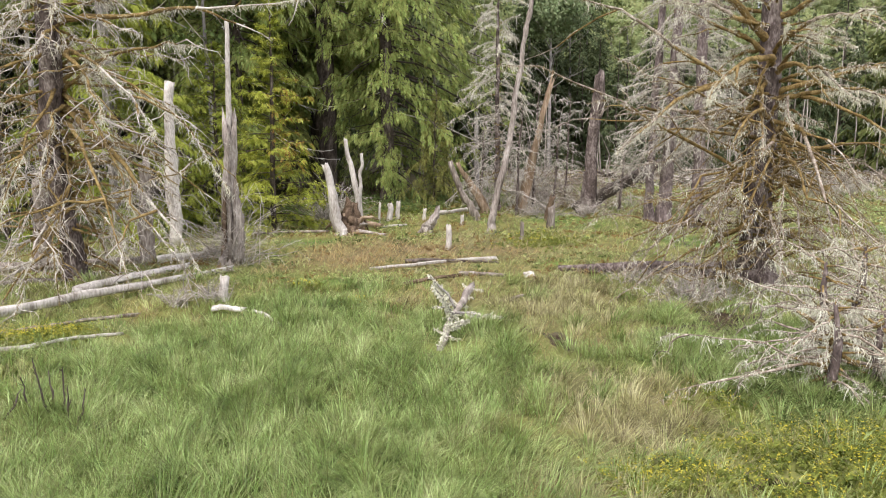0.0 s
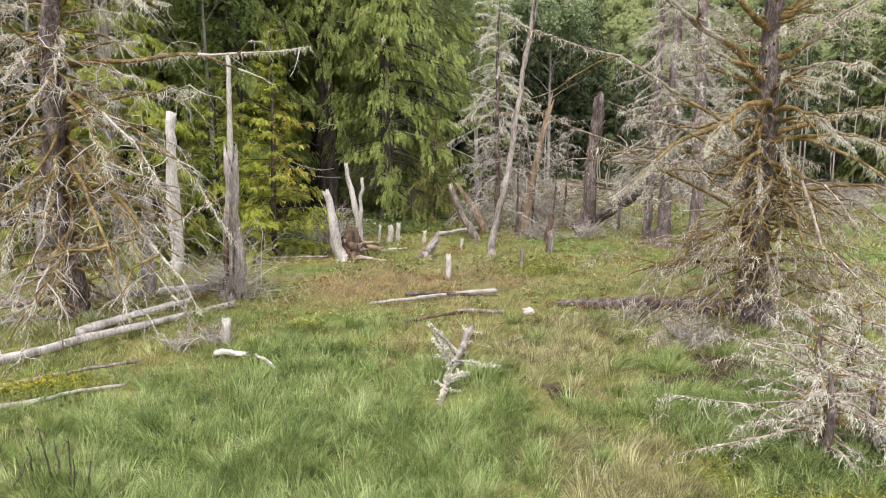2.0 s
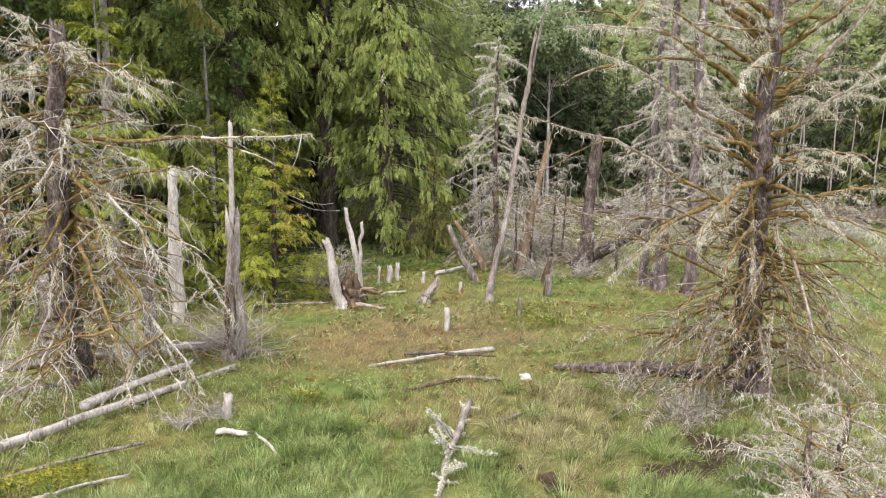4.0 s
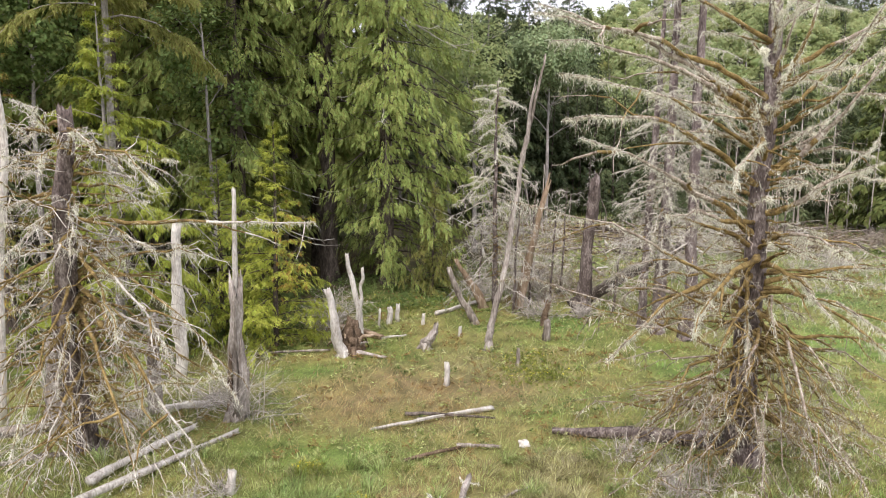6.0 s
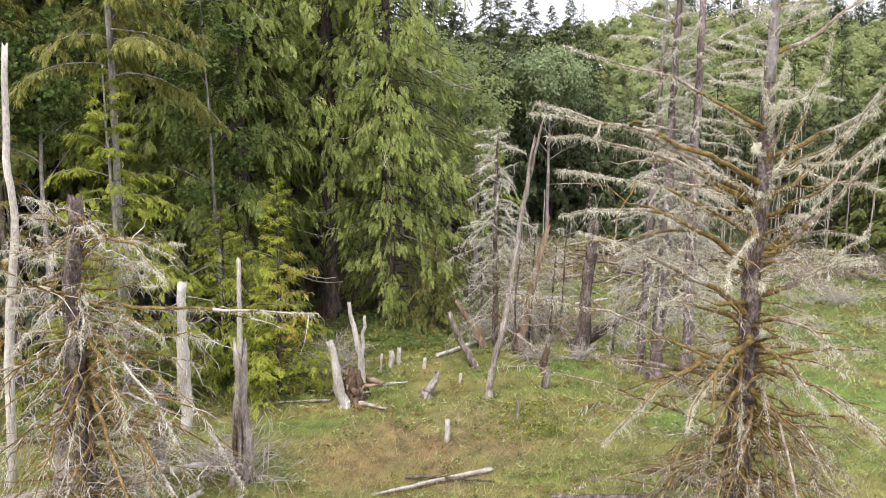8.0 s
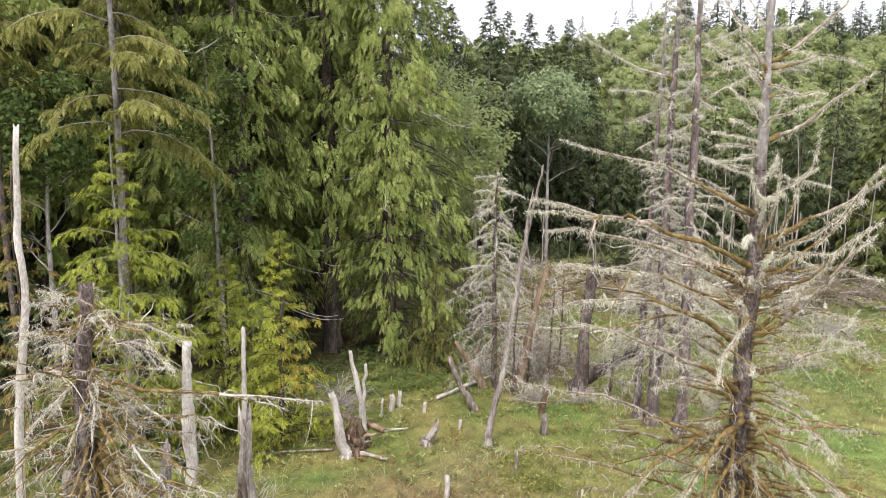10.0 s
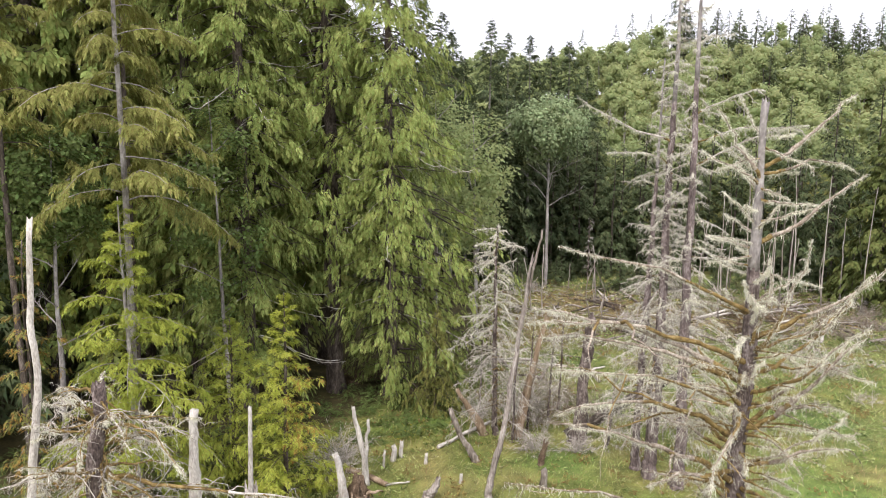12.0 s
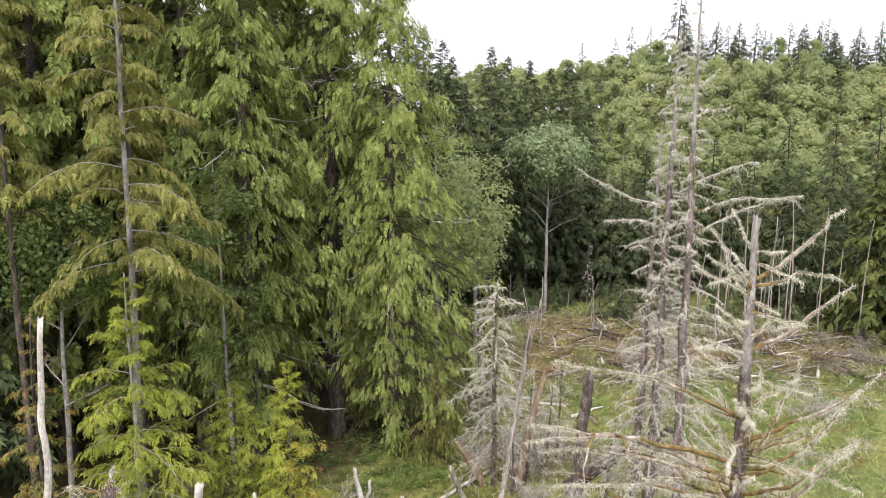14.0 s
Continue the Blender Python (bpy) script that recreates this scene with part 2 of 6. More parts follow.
def arcs(base, d, length, sag, k, rng, wig=0.0, curl=0.0):
    """Curves from base along d that sag, wander, and turn up again at the tip by curl."""
    n = len(base)
    s = np.linspace(0, 1, k)[None, :, None]
    ln = np.asarray(length, float).reshape(n, 1, 1)
    p = base[:, None] + d[:, None] * ln * s
    drop = np.asarray(sag, float).reshape(-1, 1, 1) * s ** 2 - np.asarray(curl, float).reshape(-1, 1, 1) * s ** 4
    p = p - np.array([0, 0, 1.0]) * ln * drop
    if wig:
        walk_ = np.cumsum(rng.normal(0, 1, (n, k, 3)), 1)
        walk_ -= walk_[:, :1]
        p = p + walk_ * (wig * ln / k)
    return p


def sample(p, i, u):
    """Places and directions at u (0 to 1) along the curves p[i]."""
    k = p.shape[1]
    x = np.clip(u, 0, 0.9999) * (k - 1)
    a = x.astype(int)
    fr = (x - a)[:, None]
    q0, q1 = p[i, a], p[i, a + 1]
    return q0 + (q1 - q0) * fr, unit(q1 - q0)


def heading(az, el):
    return np.stack([np.cos(az) * np.cos(el), np.sin(az) * np.cos(el), np.sin(el)], -1)


def fork(p, count, u0, u1, length, rng, spread=1.0, droop=0.2, sag=0.2, k=4, wig=0.15, taper=0.5, stray=0.0):
    """Side twigs along curves: to both sides, shorter to the tip."""
    n = len(p)
    i = np.repeat(np.arange(n), count)
    u = rng.uniform(u0, u1, len(i))
    b, t = sample(p, i, u)
    lateral = unit(np.cross(t, np.array([0, 0, 1.0])) + 1e-6) * rng.choice([-1, 1], len(i))[:, None]
    d = unit(t * rng.uniform(0.4, 1.0, (len(i), 1)) + lateral * spread * rng.uniform(0.5, 1.2, (len(i), 1)) + rng.normal(0, 0.25 + 0.3 * stray, (len(i), 3)) - np.array([0, 0, droop]))
    ln = np.broadcast_to(length, (n,))[i] * (1 - taper * u) * rng.uniform(0.5 - 0.25 * stray, 1.2 + 0.4 * stray, len(i))
    return arcs(b, d, ln, sag, k, rng, wig), i, u


def hang(p, count, rng, length=(0.08, 0.3), width=(0.012, 0.03), u0=0.1, k=3, loose=0.25):
    """Strands of lichen that hang from curves."""
    i = np.repeat(np.arange(len(p)), count)
    b, t = sample(p, i, rng.uniform(u0, 1, len(i)))
    d = unit(np.array([0, 0, -1.0]) + rng.normal(0, loose, (len(i), 3)))
    ln = rng.uniform(*length, len(i)) * rng.uniform(0.4, 1, len(i))
    q = arcs(b, d, ln, 0.0, k, rng, 0.6)
    side = unit(np.cross(d, rng.normal(0, 1, (len(i), 3))))
    w = rng.uniform(*width, len(i))[:, None] * np.linspace(1, 0.35, k)[None, :]
    return ribbons(q, w, side)


def beards(p, clumps, per, rng, length=(0.1, 0.45), width=(0.012, 0.03), u0=0.1, size=0.07, loose=0.42):
    """Lichen in separate hanging beards, many strands to each."""
    i = np.repeat(np.arange(len(p)), clumps)
    b, t = sample(p, i, rng.uniform(u0, 1, len(i)))
    grow = rng.uniform(0.3, 1.0, len(i)) ** 1.5
    j = np.repeat(np.arange(len(i)), per)
    q = b[j] + t[j] * rng.normal(0, size * 1.6, (len(j), 1)) + rng.normal(0, size * 0.4, (len(j), 3))
    d = unit(np.array([0, 0, -1.0]) + rng.normal(0, loose, (len(j), 3)))
    ln = rng.uniform(*length, len(j)) * grow[j]
    c = arcs(q, d, ln, 0.0, 4, rng, 0.6)
    side = unit(np.cross(d, rng.normal(0, 1, (len(j), 3))))
    return ribbons(c, rng.uniform(*width, len(j))[:, None] * np.array([[0.8, 1, 0.7, 0.25]]), side)


def fuzz(p, count, rng, length=(0.04, 0.12), width=(0.02, 0.05), u0=0.0):
    """Short tufts that stand off a branch on all sides."""
    i = np.repeat(np.arange(len(p)), count)
    b, t = sample(p, i, rng.uniform(u0, 1, len(i)))
    d = unit(rng.normal(0, 1, (len(i), 3)) - np.array([0, 0, 0.4]))
    q = arcs(b, d, rng.uniform(*length, len(i)), 0.2, 2, rng)
    side = unit(np.cross(d, rng.normal(0, 1, (len(i), 3))))
    return ribbons(q, rng.uniform(*width, len(i))[:, None] * np.array([[1, 0.3]]), side)


def feather_shape(pairs=5, base=0.13, sweep=0.30, wide=0.34):
    """A feathered spray with gaps: a midrib and slim leaflets swept to the tip."""
    v, f = [], []
    for j in range(pairs):
        x = j / pairs * 0.8
        w = wide * (1 - 0.55 * j / pairs)
        for s in (1, -1):
            k = len(v)
            v += [(x, -0.012 * s), (x + base, 0.0), (x + sweep, s * w)]
            f.append((k, k + 1, k + 2) if s > 0 else (k + 1, k, k + 2))
    k = len(v)
    v += [(0.6, 0.03), (0.6, -0.03), (1.05, 0.0)]
    f.append((k, k + 1, k + 2))
    return np.array(v), np.array(f)


def kite_shape(pairs=4, wide=0.34, sweep=0.26, fat=0.07):
    """A lobed spray: pointed kite leaflets in pairs along a midrib, and one at the tip."""
    v, f = [], []

    def kite(b, tip):
        b, tip = np.array(b), np.array(tip)
        mid = b + (tip - b) * 0.45
        across = np.array([-(tip - b)[1], (tip - b)[0]])
        across = across / np.hypot(*across) * fat
        k = len(v)
        v.extend([tuple(b), tuple(mid - across), tuple(tip), tuple(mid + across)])
        f.extend([(k, k + 1, k + 2), (k, k + 2, k + 3)])

    for j in range(pairs):
        x = 0.06 + 0.72 * j / pairs
        w = wide * (0.75 + 0.25 * (j == 1)) * (1 - 0.5 * (j / pairs) ** 2)
        for s in (1, -1):
            kite((x, 0.0), (x + sweep, s * w))
    kite((0.62, 0.0), (1.05, 0.0))
    return np.array(v), np.array(f)


CEDAR_SPRAY = kite_shape(3, 0.26, 0.34, 0.06)
CEDAR_COARSE = kite_shape(2, 0.36, 0.40, 0.13)
FLAT_SPRAY = kite_shape(3, 0.30, 0.26, 0.07)
SLIM = feather_shape(3, 0.2, 0.42, 0.32)
BOUGH = feather_shape(2, 0.34, 0.55, 0.34)


def fronds(base, d, side, length, sag, width=1.0, template=None):
    """Many sprays at once: from base along d, spread along side, bent down by sag."""
    fv, ff = template or CEDAR_SPRAY
    n, c = len(base), len(fv)
    x, y = fv[None, :, 0:1], fv[None, :, 1:2]
    ln = np.asarray(length).reshape(n, 1, 1)
    v = base[:, None] + ln * (x * d[:, None] + y * width * side[:, None])
    v = v - np.array([0, 0, 1.0]) * ln * (np.asarray(sag).reshape(-1, 1, 1) * (x ** 2 + 0.8 * y ** 2))
    f = ff[None] + (np.arange(n) * c)[:, None, None]
    return v.reshape(-1, 3), f.reshape(-1, 3)


def limb(points, radii, sides=10, seed=0, steps=10, rough=0.12, jag=0.0, wander=0.0, geo=None, m=0):
    """A log, trunk or stub through the given points, with uneven sides and broken or sawn ends."""
    rng = np.random.default_rng(seed)
    pts, rad = np.array(points, float), np.array(radii, float)
    s0 = np.linspace(0, 1, len(pts))
    s = np.linspace(0, 1, steps)
    p = np.stack([np.interp(s, s0, pts[:, j]) for j in range(3)], -1)
    r = np.interp(s, s0, rad)
    if wander:
        off = np.cumsum(rng.normal(0, wander, (steps, 3)), 0)
        off -= np.linspace(0, 1, steps)[:, None] * off[-1] + (1 - np.linspace(0, 1, steps)[:, None]) * off[0]
        p += off
    v, f = tubes(p[None], r[None], sides)
    v = v.reshape(steps, sides, 3)
    ridge = 1 + rough * rng.uniform(-1, 1, sides)[None, :] + 0.55 * rough * rng.uniform(-1, 1, (steps, sides)) + 0.8 * rough * np.sin(np.linspace(0, 9, steps)[:, None] + rng.uniform(0, 6.28, sides)[None, :])
    v = p[:, None] + (v - p[:, None]) * ridge[..., None]
    axis = unit(p[-1] - p[0])
    if jag:
        v[-1] += axis * (rng.uniform(-0.2, 1, (sides, 1)) ** 2 * jag)
    low, high = p[0] - axis * 0.0, p[-1] - axis * jag * 0.3
    v = np.concatenate([v.reshape(-1, 3), [low], [high]])
    q = np.arange(sides)
    c0, c1 = steps * sides, steps * sides + 1
    e = (steps - 1) * sides
    geo = geo or Geo()
    geo.add(v, f, m)
    geo.f.append(np.stack([np.full(sides, c0), (q + 1) % sides, q], -1) + geo.n - len(v))
    geo.m.append(np.full(sides, m))
    geo.f.append(np.stack([np.full(sides, c1), e + q, e + (q + 1) % sides], -1) + geo.n - len(v))
    geo.m.append(np.full(sides, m))
    return geo


def wave(x, y, seed, size):
    """Smooth rolling values about -1 to 1 over the plan."""
    rng = np.random.default_rng(seed)
    total = 0
    for _ in range(5):
        a, ph, k = rng.uniform(0, 6.28), rng.uniform(0, 6.28), rng.uniform(0.6, 1.7) / size
        total = total + np.sin((x * np.cos(a) + y * np.sin(a)) * k * 6.28 + ph)
    return total / 2.6


def height(x, y):
    """The lie of the land: a flat marsh, and a hill behind it."""
    x, y = np.asarray(x, float), np.asarray(y, float)
    rise = np.clip(y - 122 - 6 * np.sin(x / 17), 0, 78) * (0.385 + 0.0014 * np.clip(x, -60, 105) + 0.03 * wave(x, y, 5, 90))
    return 0.06 * wave(x, y, 1, 4) + 0.10 * wave(x, y, 2, 13) + rise


def on(x, y, z=0.0):
    return (x, y, float(height(x, y)) + z)

PATCHES = {
    "straw": [(3.6, 12.3, 1.5), (2.7, 14.7, 1.5), (2.2, 10.2, 1.2), (4.4, 14.0, 1.0), (3.4, 21.0, 2.4), (2.5, 35, 4), (0.6, 12.3, 0.6), (4.6, 24.5, 1.8)],
    "russet": [(-3.7, 31.2, 3.2), (2.6, 33.0, 2.0), (-1.2, 22.6, 1.3), (-1.0, 33.0, 2.6), (-2.2, 34.5, 2.0), (2.0, 9.8, 0.7), (0.5, 24.0, 1.6), (4.0, 17.5, 0.8), (32, 84, 8), (46, 88, 10), (20, 94, 8), (12, 84, 5), (0, 30, 2), (12, 78, 5), (24, 82, 6), (42, 82, 6)],
    "bright": [(-3.9, 25.6, 2.0), (-1.6, 51.5, 2.6), (-6.6, 35.0, 1.3), (8, 45, 2.5), (13, 36, 2), (24, 40, 4)],
    "tall": [(-4.0, 12.5, 4.5), (-1.0, 12.0, 3.0), (0.5, 15.0, 2.6), (-3.0, 16.5, 3.0), (-6.5, 15.5, 3.0), (-0.4, 9.5, 2.5), (6.3, 16.5, 1.8), (-4.5, 20.5, 2.2), (0.2, 19.0, 1.4), (8.5, 19.5, 2.2), (8.2, 14.4, 1.8), (6.9, 14.9, 1.2), (10.0, 14.0, 2.0), (7.2, 16.6, 1.5), (30, 52, 5), (38, 66, 6), (22, 62, 4), (14, 56, 3), (46, 74, 5), (50, 82, 8), (40, 90, 8), (30, 80, 7), (20, 76, 7), (56, 70, 8), (28, 66, 6), (12, 70, 5), (36, 76, 6), (24, 100, 9), (44, 102, 9)],
}


def weight(kind, x, y):
    total = np.zeros_like(x)
    for cx, cy, cr in PATCHES[kind]:
        total = np.maximum(total, np.exp(-((x - cx) ** 2 + (y - cy) ** 2) / (cr * cr)))
    return total


def wood_edge(x):
    """Where the wood begins, along the marsh's far left side."""
    return np.interp(x, [-30, -20, -12, -6, 0, 5], [34, 37, 43, 53, 57, 62])


# ---- the land ----


def grid_lines(near, far, fine, coarse):
    a = [near]
    while a[-1] < far:
        a.append(a[-1] + (fine if -20 < a[-1] < 60 else coarse))
    return np.array(a)


def build_ground():
    gx, gy = grid_lines(-420, 420, 0.6, 8), grid_lines(-120, 700, 0.6, 8)
    xx, yy = np.meshgrid(gx, gy)
    v = np.stack([xx, yy, height(xx, yy)], -1).reshape(-1, 3)
    i = np.arange(len(gy) - 1)[:, None] * len(gx) + np.arange(len(gx) - 1)[None, :]
    f = np.stack([i, i + 1, i + len(gx) + 1, i + len(gx)], -1).reshape(-1, 4)
    ob = part("ground", Geo().add(v, f), M_SOIL)
    x, y = v[:, 0], v[:, 1]
    ragged = 0.5 + 0.5 * np.clip(0.6 + wave(x, y, 42, 2.2) * 0.5 + wave(x, y, 51, 5) * 0.4, 0, 1)
    moss = np.clip(0.5 + 0.5 * wave(x, y, 71, 7), 0, 1)[:, None]
    c = np.array([0.19, 0.235, 0.06]) * (1 - moss) + np.array([0.31, 0.285, 0.10]) * moss
    for kind, hue in (("tall", (0.13, 0.19, 0.05)), ("bright", (0.19, 0.27, 0.07)), ("straw", (0.28, 0.255, 0.115)), ("russet", (0.29, 0.22, 0.11))):
        k = np.clip(weight(kind, x, y) * 1.2 * ragged, 0, 1)[:, None]
        c = c * (1 - k) + np.array(hue) * k
    wood = np.clip((y - wood_edge(x)) / 4, 0, 1)[:, None] * ((x < 6) & (y < 125))[:, None]
    c = c * (1 - 0.8 * wood) + np.array([0.07, 0.05, 0.03]) * 0.8 * wood
    cover = ob.data.color_attributes.new("cover", "FLOAT_COLOR", "POINT")
    cover.data.foreach_set("color", np.concatenate([c, np.ones((len(c), 1))], 1).astype(np.float32).ravel())
    tagged(ob, "flat green marsh ground rising to a wooded hill", "ground", kind="structure")


build_ground()


def mud_patch(x, y, rx, ry, seed):
    rng = np.random.default_rng(seed)
    rings, sides = 16, 40
    a = np.linspace(0, 6.283, sides, endpoint=False)
    rim = 1 + 0.25 * np.sin(2 * a + rng.uniform(0, 6)) + 0.18 * np.sin(5 * a + rng.uniform(0, 6))
    v = []
    for j in range(rings):
        s = j / (rings - 1)
        px, py = x + rx * s * rim * np.cos(a), y + ry * s * rim * np.sin(a)
        v.append(np.stack([px, py, height(px, py) + 0.05 * (1 - s ** 3) - 0.02 + (0.05 * rng.uniform(-1, 1, sides) + 0.05 * wave(px, py, 7, 0.35)) * (1 - s)], -1))
    i = np.arange(rings - 1)[:, None] * sides
    q = np.arange(sides)[None]
    f = np.stack([i + q, i + (q + 1) % sides, i + sides + (q + 1) % sides, i + sides + q], -1).reshape(-1, 4)
    ob = part("mud_patch", Geo().add(np.concatenate(v), f), M_MUD)
    tagged(ob, "bare dark brown mud in the wet marsh grass", "mud", "mud patches", "structure")


for k_, (mx, my, ma, mb) in enumerate([(3.1, 17.8, 0.5, 0.8), (5.3, 10.3, 0.9, 0.5), (2.2, 18.7, 0.3, 0.35), (6.8, 18.6, 1.3, 0.9), (4.2, 9.6, 0.5, 0.3), (8.6, 20.2, 1.6, 1.2)]):
    mud_patch(mx, my, ma, mb, k_)

# ---- dead trees ----


def dead_tree(name, label, place, top, r0, r1, seed, count, zone, reach, rise, sag, moss=0.5, moss_below=99.0, thick=0.06, twigs=10, twig=0.9,
              twiglets=4, strands=2.0, tufts=14, arms=(), split=False, wander=0.08, jag=0.25, bark=M_BARK, flare=1.5, group="dead conifers", curl=0.0, twig_mat=M_TWIG, fat=0.016, bare_above=99.0, sub=0, pale_top=False, low_bias=1.0, twig_from=0.2, crust=1.0):
    """A dead conifer: tapered trunk, limbs with side twigs, brown moss on the inner limbs and lichen on the outer ones."""
    rng = np.random.default_rng(seed)
    base = on(place[0], place[1], -0.15)
    root = thing(name, base, label, "dead tree", group)
    tip = np.array(top, float) - np.array(base)
    body, rest = (0.74, r0 * 0.40) if pale_top else (1.0, r1)
    part("trunk", limb([(0, 0, 0), tip * 0.04, tip * 0.3, tip * body * 0.7, tip * body], [r0 * flare, r0, r0 * 0.85, (r0 + r1) / 2 + (r0 - r1) * 0.06, rest], 14, seed, max(12, int(tip[2] * 1.6)), 0.13, 0.0 if pale_top else jag, wander), bark, root)
    if pale_top:
        part("upper_trunk", limb([tip * 0.735, tip * 0.88, tip], [rest * 0.98, rest * 0.62, r1], 12, seed + 1, 14, 0.14, jag, 0.02), M_PALEBARK, root, "bark-stripped pale upper trunk")
    zf = zone[0] + (zone[1] - zone[0]) * np.linspace(0, 1, count) ** low_bias + rng.uniform(-0.5, 0.5, count) * (zone[1] - zone[0]) / count
    az = (np.arange(count) * 2.399963 + rng.normal(0, 0.8, count))
    length = np.array([reach(z) for z in zf]) * rng.uniform(0.35, 1.15, count)
    el = np.radians([rise(z) for z in zf]) + rng.normal(0, 0.26, count)
    p = arcs(zf[:, None] * tip[None], heading(az, el), length, np.array([sag(z) for z in zf]) * rng.uniform(0.6, 1.4, count), 9, rng, 0.16, curl)
    zs = list(zf * tip[2])
    ratio = list(np.ones(count))
    extra = []
    for z, ex, ey, ez, bow in arms:
        b = tip * (z / tip[2])
        e = np.array([ex, ey, ez]) - np.array(base)
        s = np.linspace(0, 1, 9)[:, None]
        q = b + (e - b) * s + np.array([0, 0, 1.0]) * bow * 4 * s * (1 - s)
        q[1:] += np.cumsum(rng.normal(0, 0.22 if z < 5.7 else 0.10, (8, 3)), 0)
        extra.append(q)
        zs.append(z)
        ratio.append(0.5 if z < 5.7 else 1.1)
    if extra:
        p = np.concatenate([p, np.array(extra)])
    shared, shared_l = Geo(), Geo()
    for i in range(len(p)):
        if i < count and zs[i] > bare_above and i % 3 == 0:
            continue
        q = p[i:i + 1]
        ln = np.linalg.norm(np.diff(q[0], axis=0), axis=1).sum()
        geo, tw, li = (Geo(), Geo(), Geo()) if split else (shared, shared, shared_l)
        rad = thick * ratio[i] * min(1.3, 0.35 + ln / 6) * np.linspace(1, 0.12, 9) * rng.uniform(0.6, 1.25) * (0.8 if zs[i] > bare_above else 1)
        mossy = moss * rng.uniform(0.4, 1.3) * (0.75 if i >= count and zs[i] < 5 else 0.6 if zs[i] > 8.5 and crust == 1.0 else 1) if zs[i] < moss_below else 0.12
        s_ = np.linspace(0, 1, 25)
        fine = np.stack([np.interp(s_, np.linspace(0, 1, 9), q[0, :, j]) for j in range(3)], -1)[None]
        fine[:, 1:-1] += rng.normal(0, 0.14, (1, 23, 3)) * np.interp(s_, np.linspace(0, 1, 9), rad)[None, 1:-1, None]
        v, f = tubes(fine, (np.interp(s_, np.linspace(0, 1, 9), rad) * rng.uniform(0.85, 1.2, 25))[None], 6, rng, 0.2)
        geo.add(v, f, np.repeat((np.arange(24) / 24 + rng.normal(0, 0.05, 24) >= mossy).astype(int), 6))
        top_arm = zs[i] > bare_above
        coat = 0.3 if zs[i] < 6.5 and tip[2] > 10 else crust
        if sub and ln > 1.5 and not top_arm:
            t0, _, u0 = fork(q, sub, 0.12, 0.8, ln * 0.5, rng, 0.9, 0.05, 0.2, 7, 0.2, 0.35)
            v, f = tubes(t0, rad[0] * 0.5 * np.linspace(1, 0.15, 7)[None] * rng.uniform(0.6, 1.1, (sub, 1)), 5, rng, 0.2)
            tw.add(v, f, np.tile(np.repeat((np.arange(6) / 6 >= mossy).astype(int), 5), sub))
            t9, _, _ = fork(t0, max(2, twigs // 2), 0.2, 1.0, twig * 0.7, rng, 1.0, 0.3, 0.3, 4, 0.2)
            tw.add(*tubes(t9, fat * 0.7 * np.linspace(1.2, 0.35, 4)[None] * np.ones((len(t9), 1)), 3), 1)
            li.add(*beards(t0, 3, int(10 * coat), rng, (0.06, 0.32), (0.008, 0.018), 0.3))
            if coat > 0.3:
                li.add(*beards(t9, 1, 4, rng, (0.05, 0.24), (0.007, 0.016)))
        if mossy > 0.3 and tufts:
            v, f = fuzz(fine, int(64 * ln), rng, (0.04, 0.12), (0.008, 0.022))
            tw.add(v, f, 2)
        if sub and ln > 1.2 and not top_arm:
            tw.add(*beards(q, 1, 8, rng, (0.3, 1.1), (0.008, 0.018), 0.45, 0.22, 0.34), 1)
        nt = max(2, int(twigs * (0.4 + ln / 6) * (0.3 if top_arm else 1)))
        t1, _, u1 = fork(q, nt, twig_from, 1.0, (0.5 if top_arm else 1) * twig * min(1.2, 0.4 + ln / 5), rng, 1.0, 0.3, 0.3, 6, 0.5, 0.45, 1.0)
        v, f = tubes(t1, fat * np.linspace(1.4, 0.3, 6)[None] * rng.uniform(0.6, 1.4, (nt, 1)), 3)
        tw.add(v, f, 1)
        if twiglets:
            t2, _, _ = fork(t1, twiglets, 0.15, 1.0, twig * 0.42, rng, 0.9, 0.3, 0.3, 4, 0.5, 0.5, 1.0)
            w = rng.uniform(0.007, 0.014, (len(t2), 1)) * np.array([[1, 0.85, 0.6, 0.3]])
            v, f = ribbons(t2, w, unit(np.cross(t2[:, -1] - t2[:, 0], rng.normal(0, 1, (len(t2), 3)))))
            tw.add(v, f, 1)
        else:
            t2 = t1
        if strands:
            v, f = hang(t1, max(1, int(strands)), rng, (0.04, 0.20), (0.007, 0.016))
            li.add(v, f)
            v, f = beards(t1, 1, max(2, int(strands * 4 * coat)), rng, (0.05, 0.30), (0.007, 0.017))
            li.add(v, f)
            v, f = beards(q, max(1, int(strands * (1.3 if top_arm else 4.0 if i >= count and zs[i] > 6 else 1.2) * ln)), max(4, int(14 * coat)), rng, (0.06, 0.45), (0.008, 0.02), mossy * 0.6)
            li.add(v, f)
        if tufts:
            v, f = fuzz(q, int(coat * tufts * (0.5 + ln / 3) * (20 if top_arm else 11 if zs[i] > 8.5 else 6 if i >= count and zs[i] > 6 else 2)), rng, (0.05, 0.16), (0.008, 0.024), 0.05 if top_arm else min(0.9, mossy * 0.8))
            li.add(v, f)
            v, f = fuzz(t1, max(1, int(coat * tufts / 3)), rng, (0.025, 0.08), (0.008, 0.018))
            li.add(v, f)
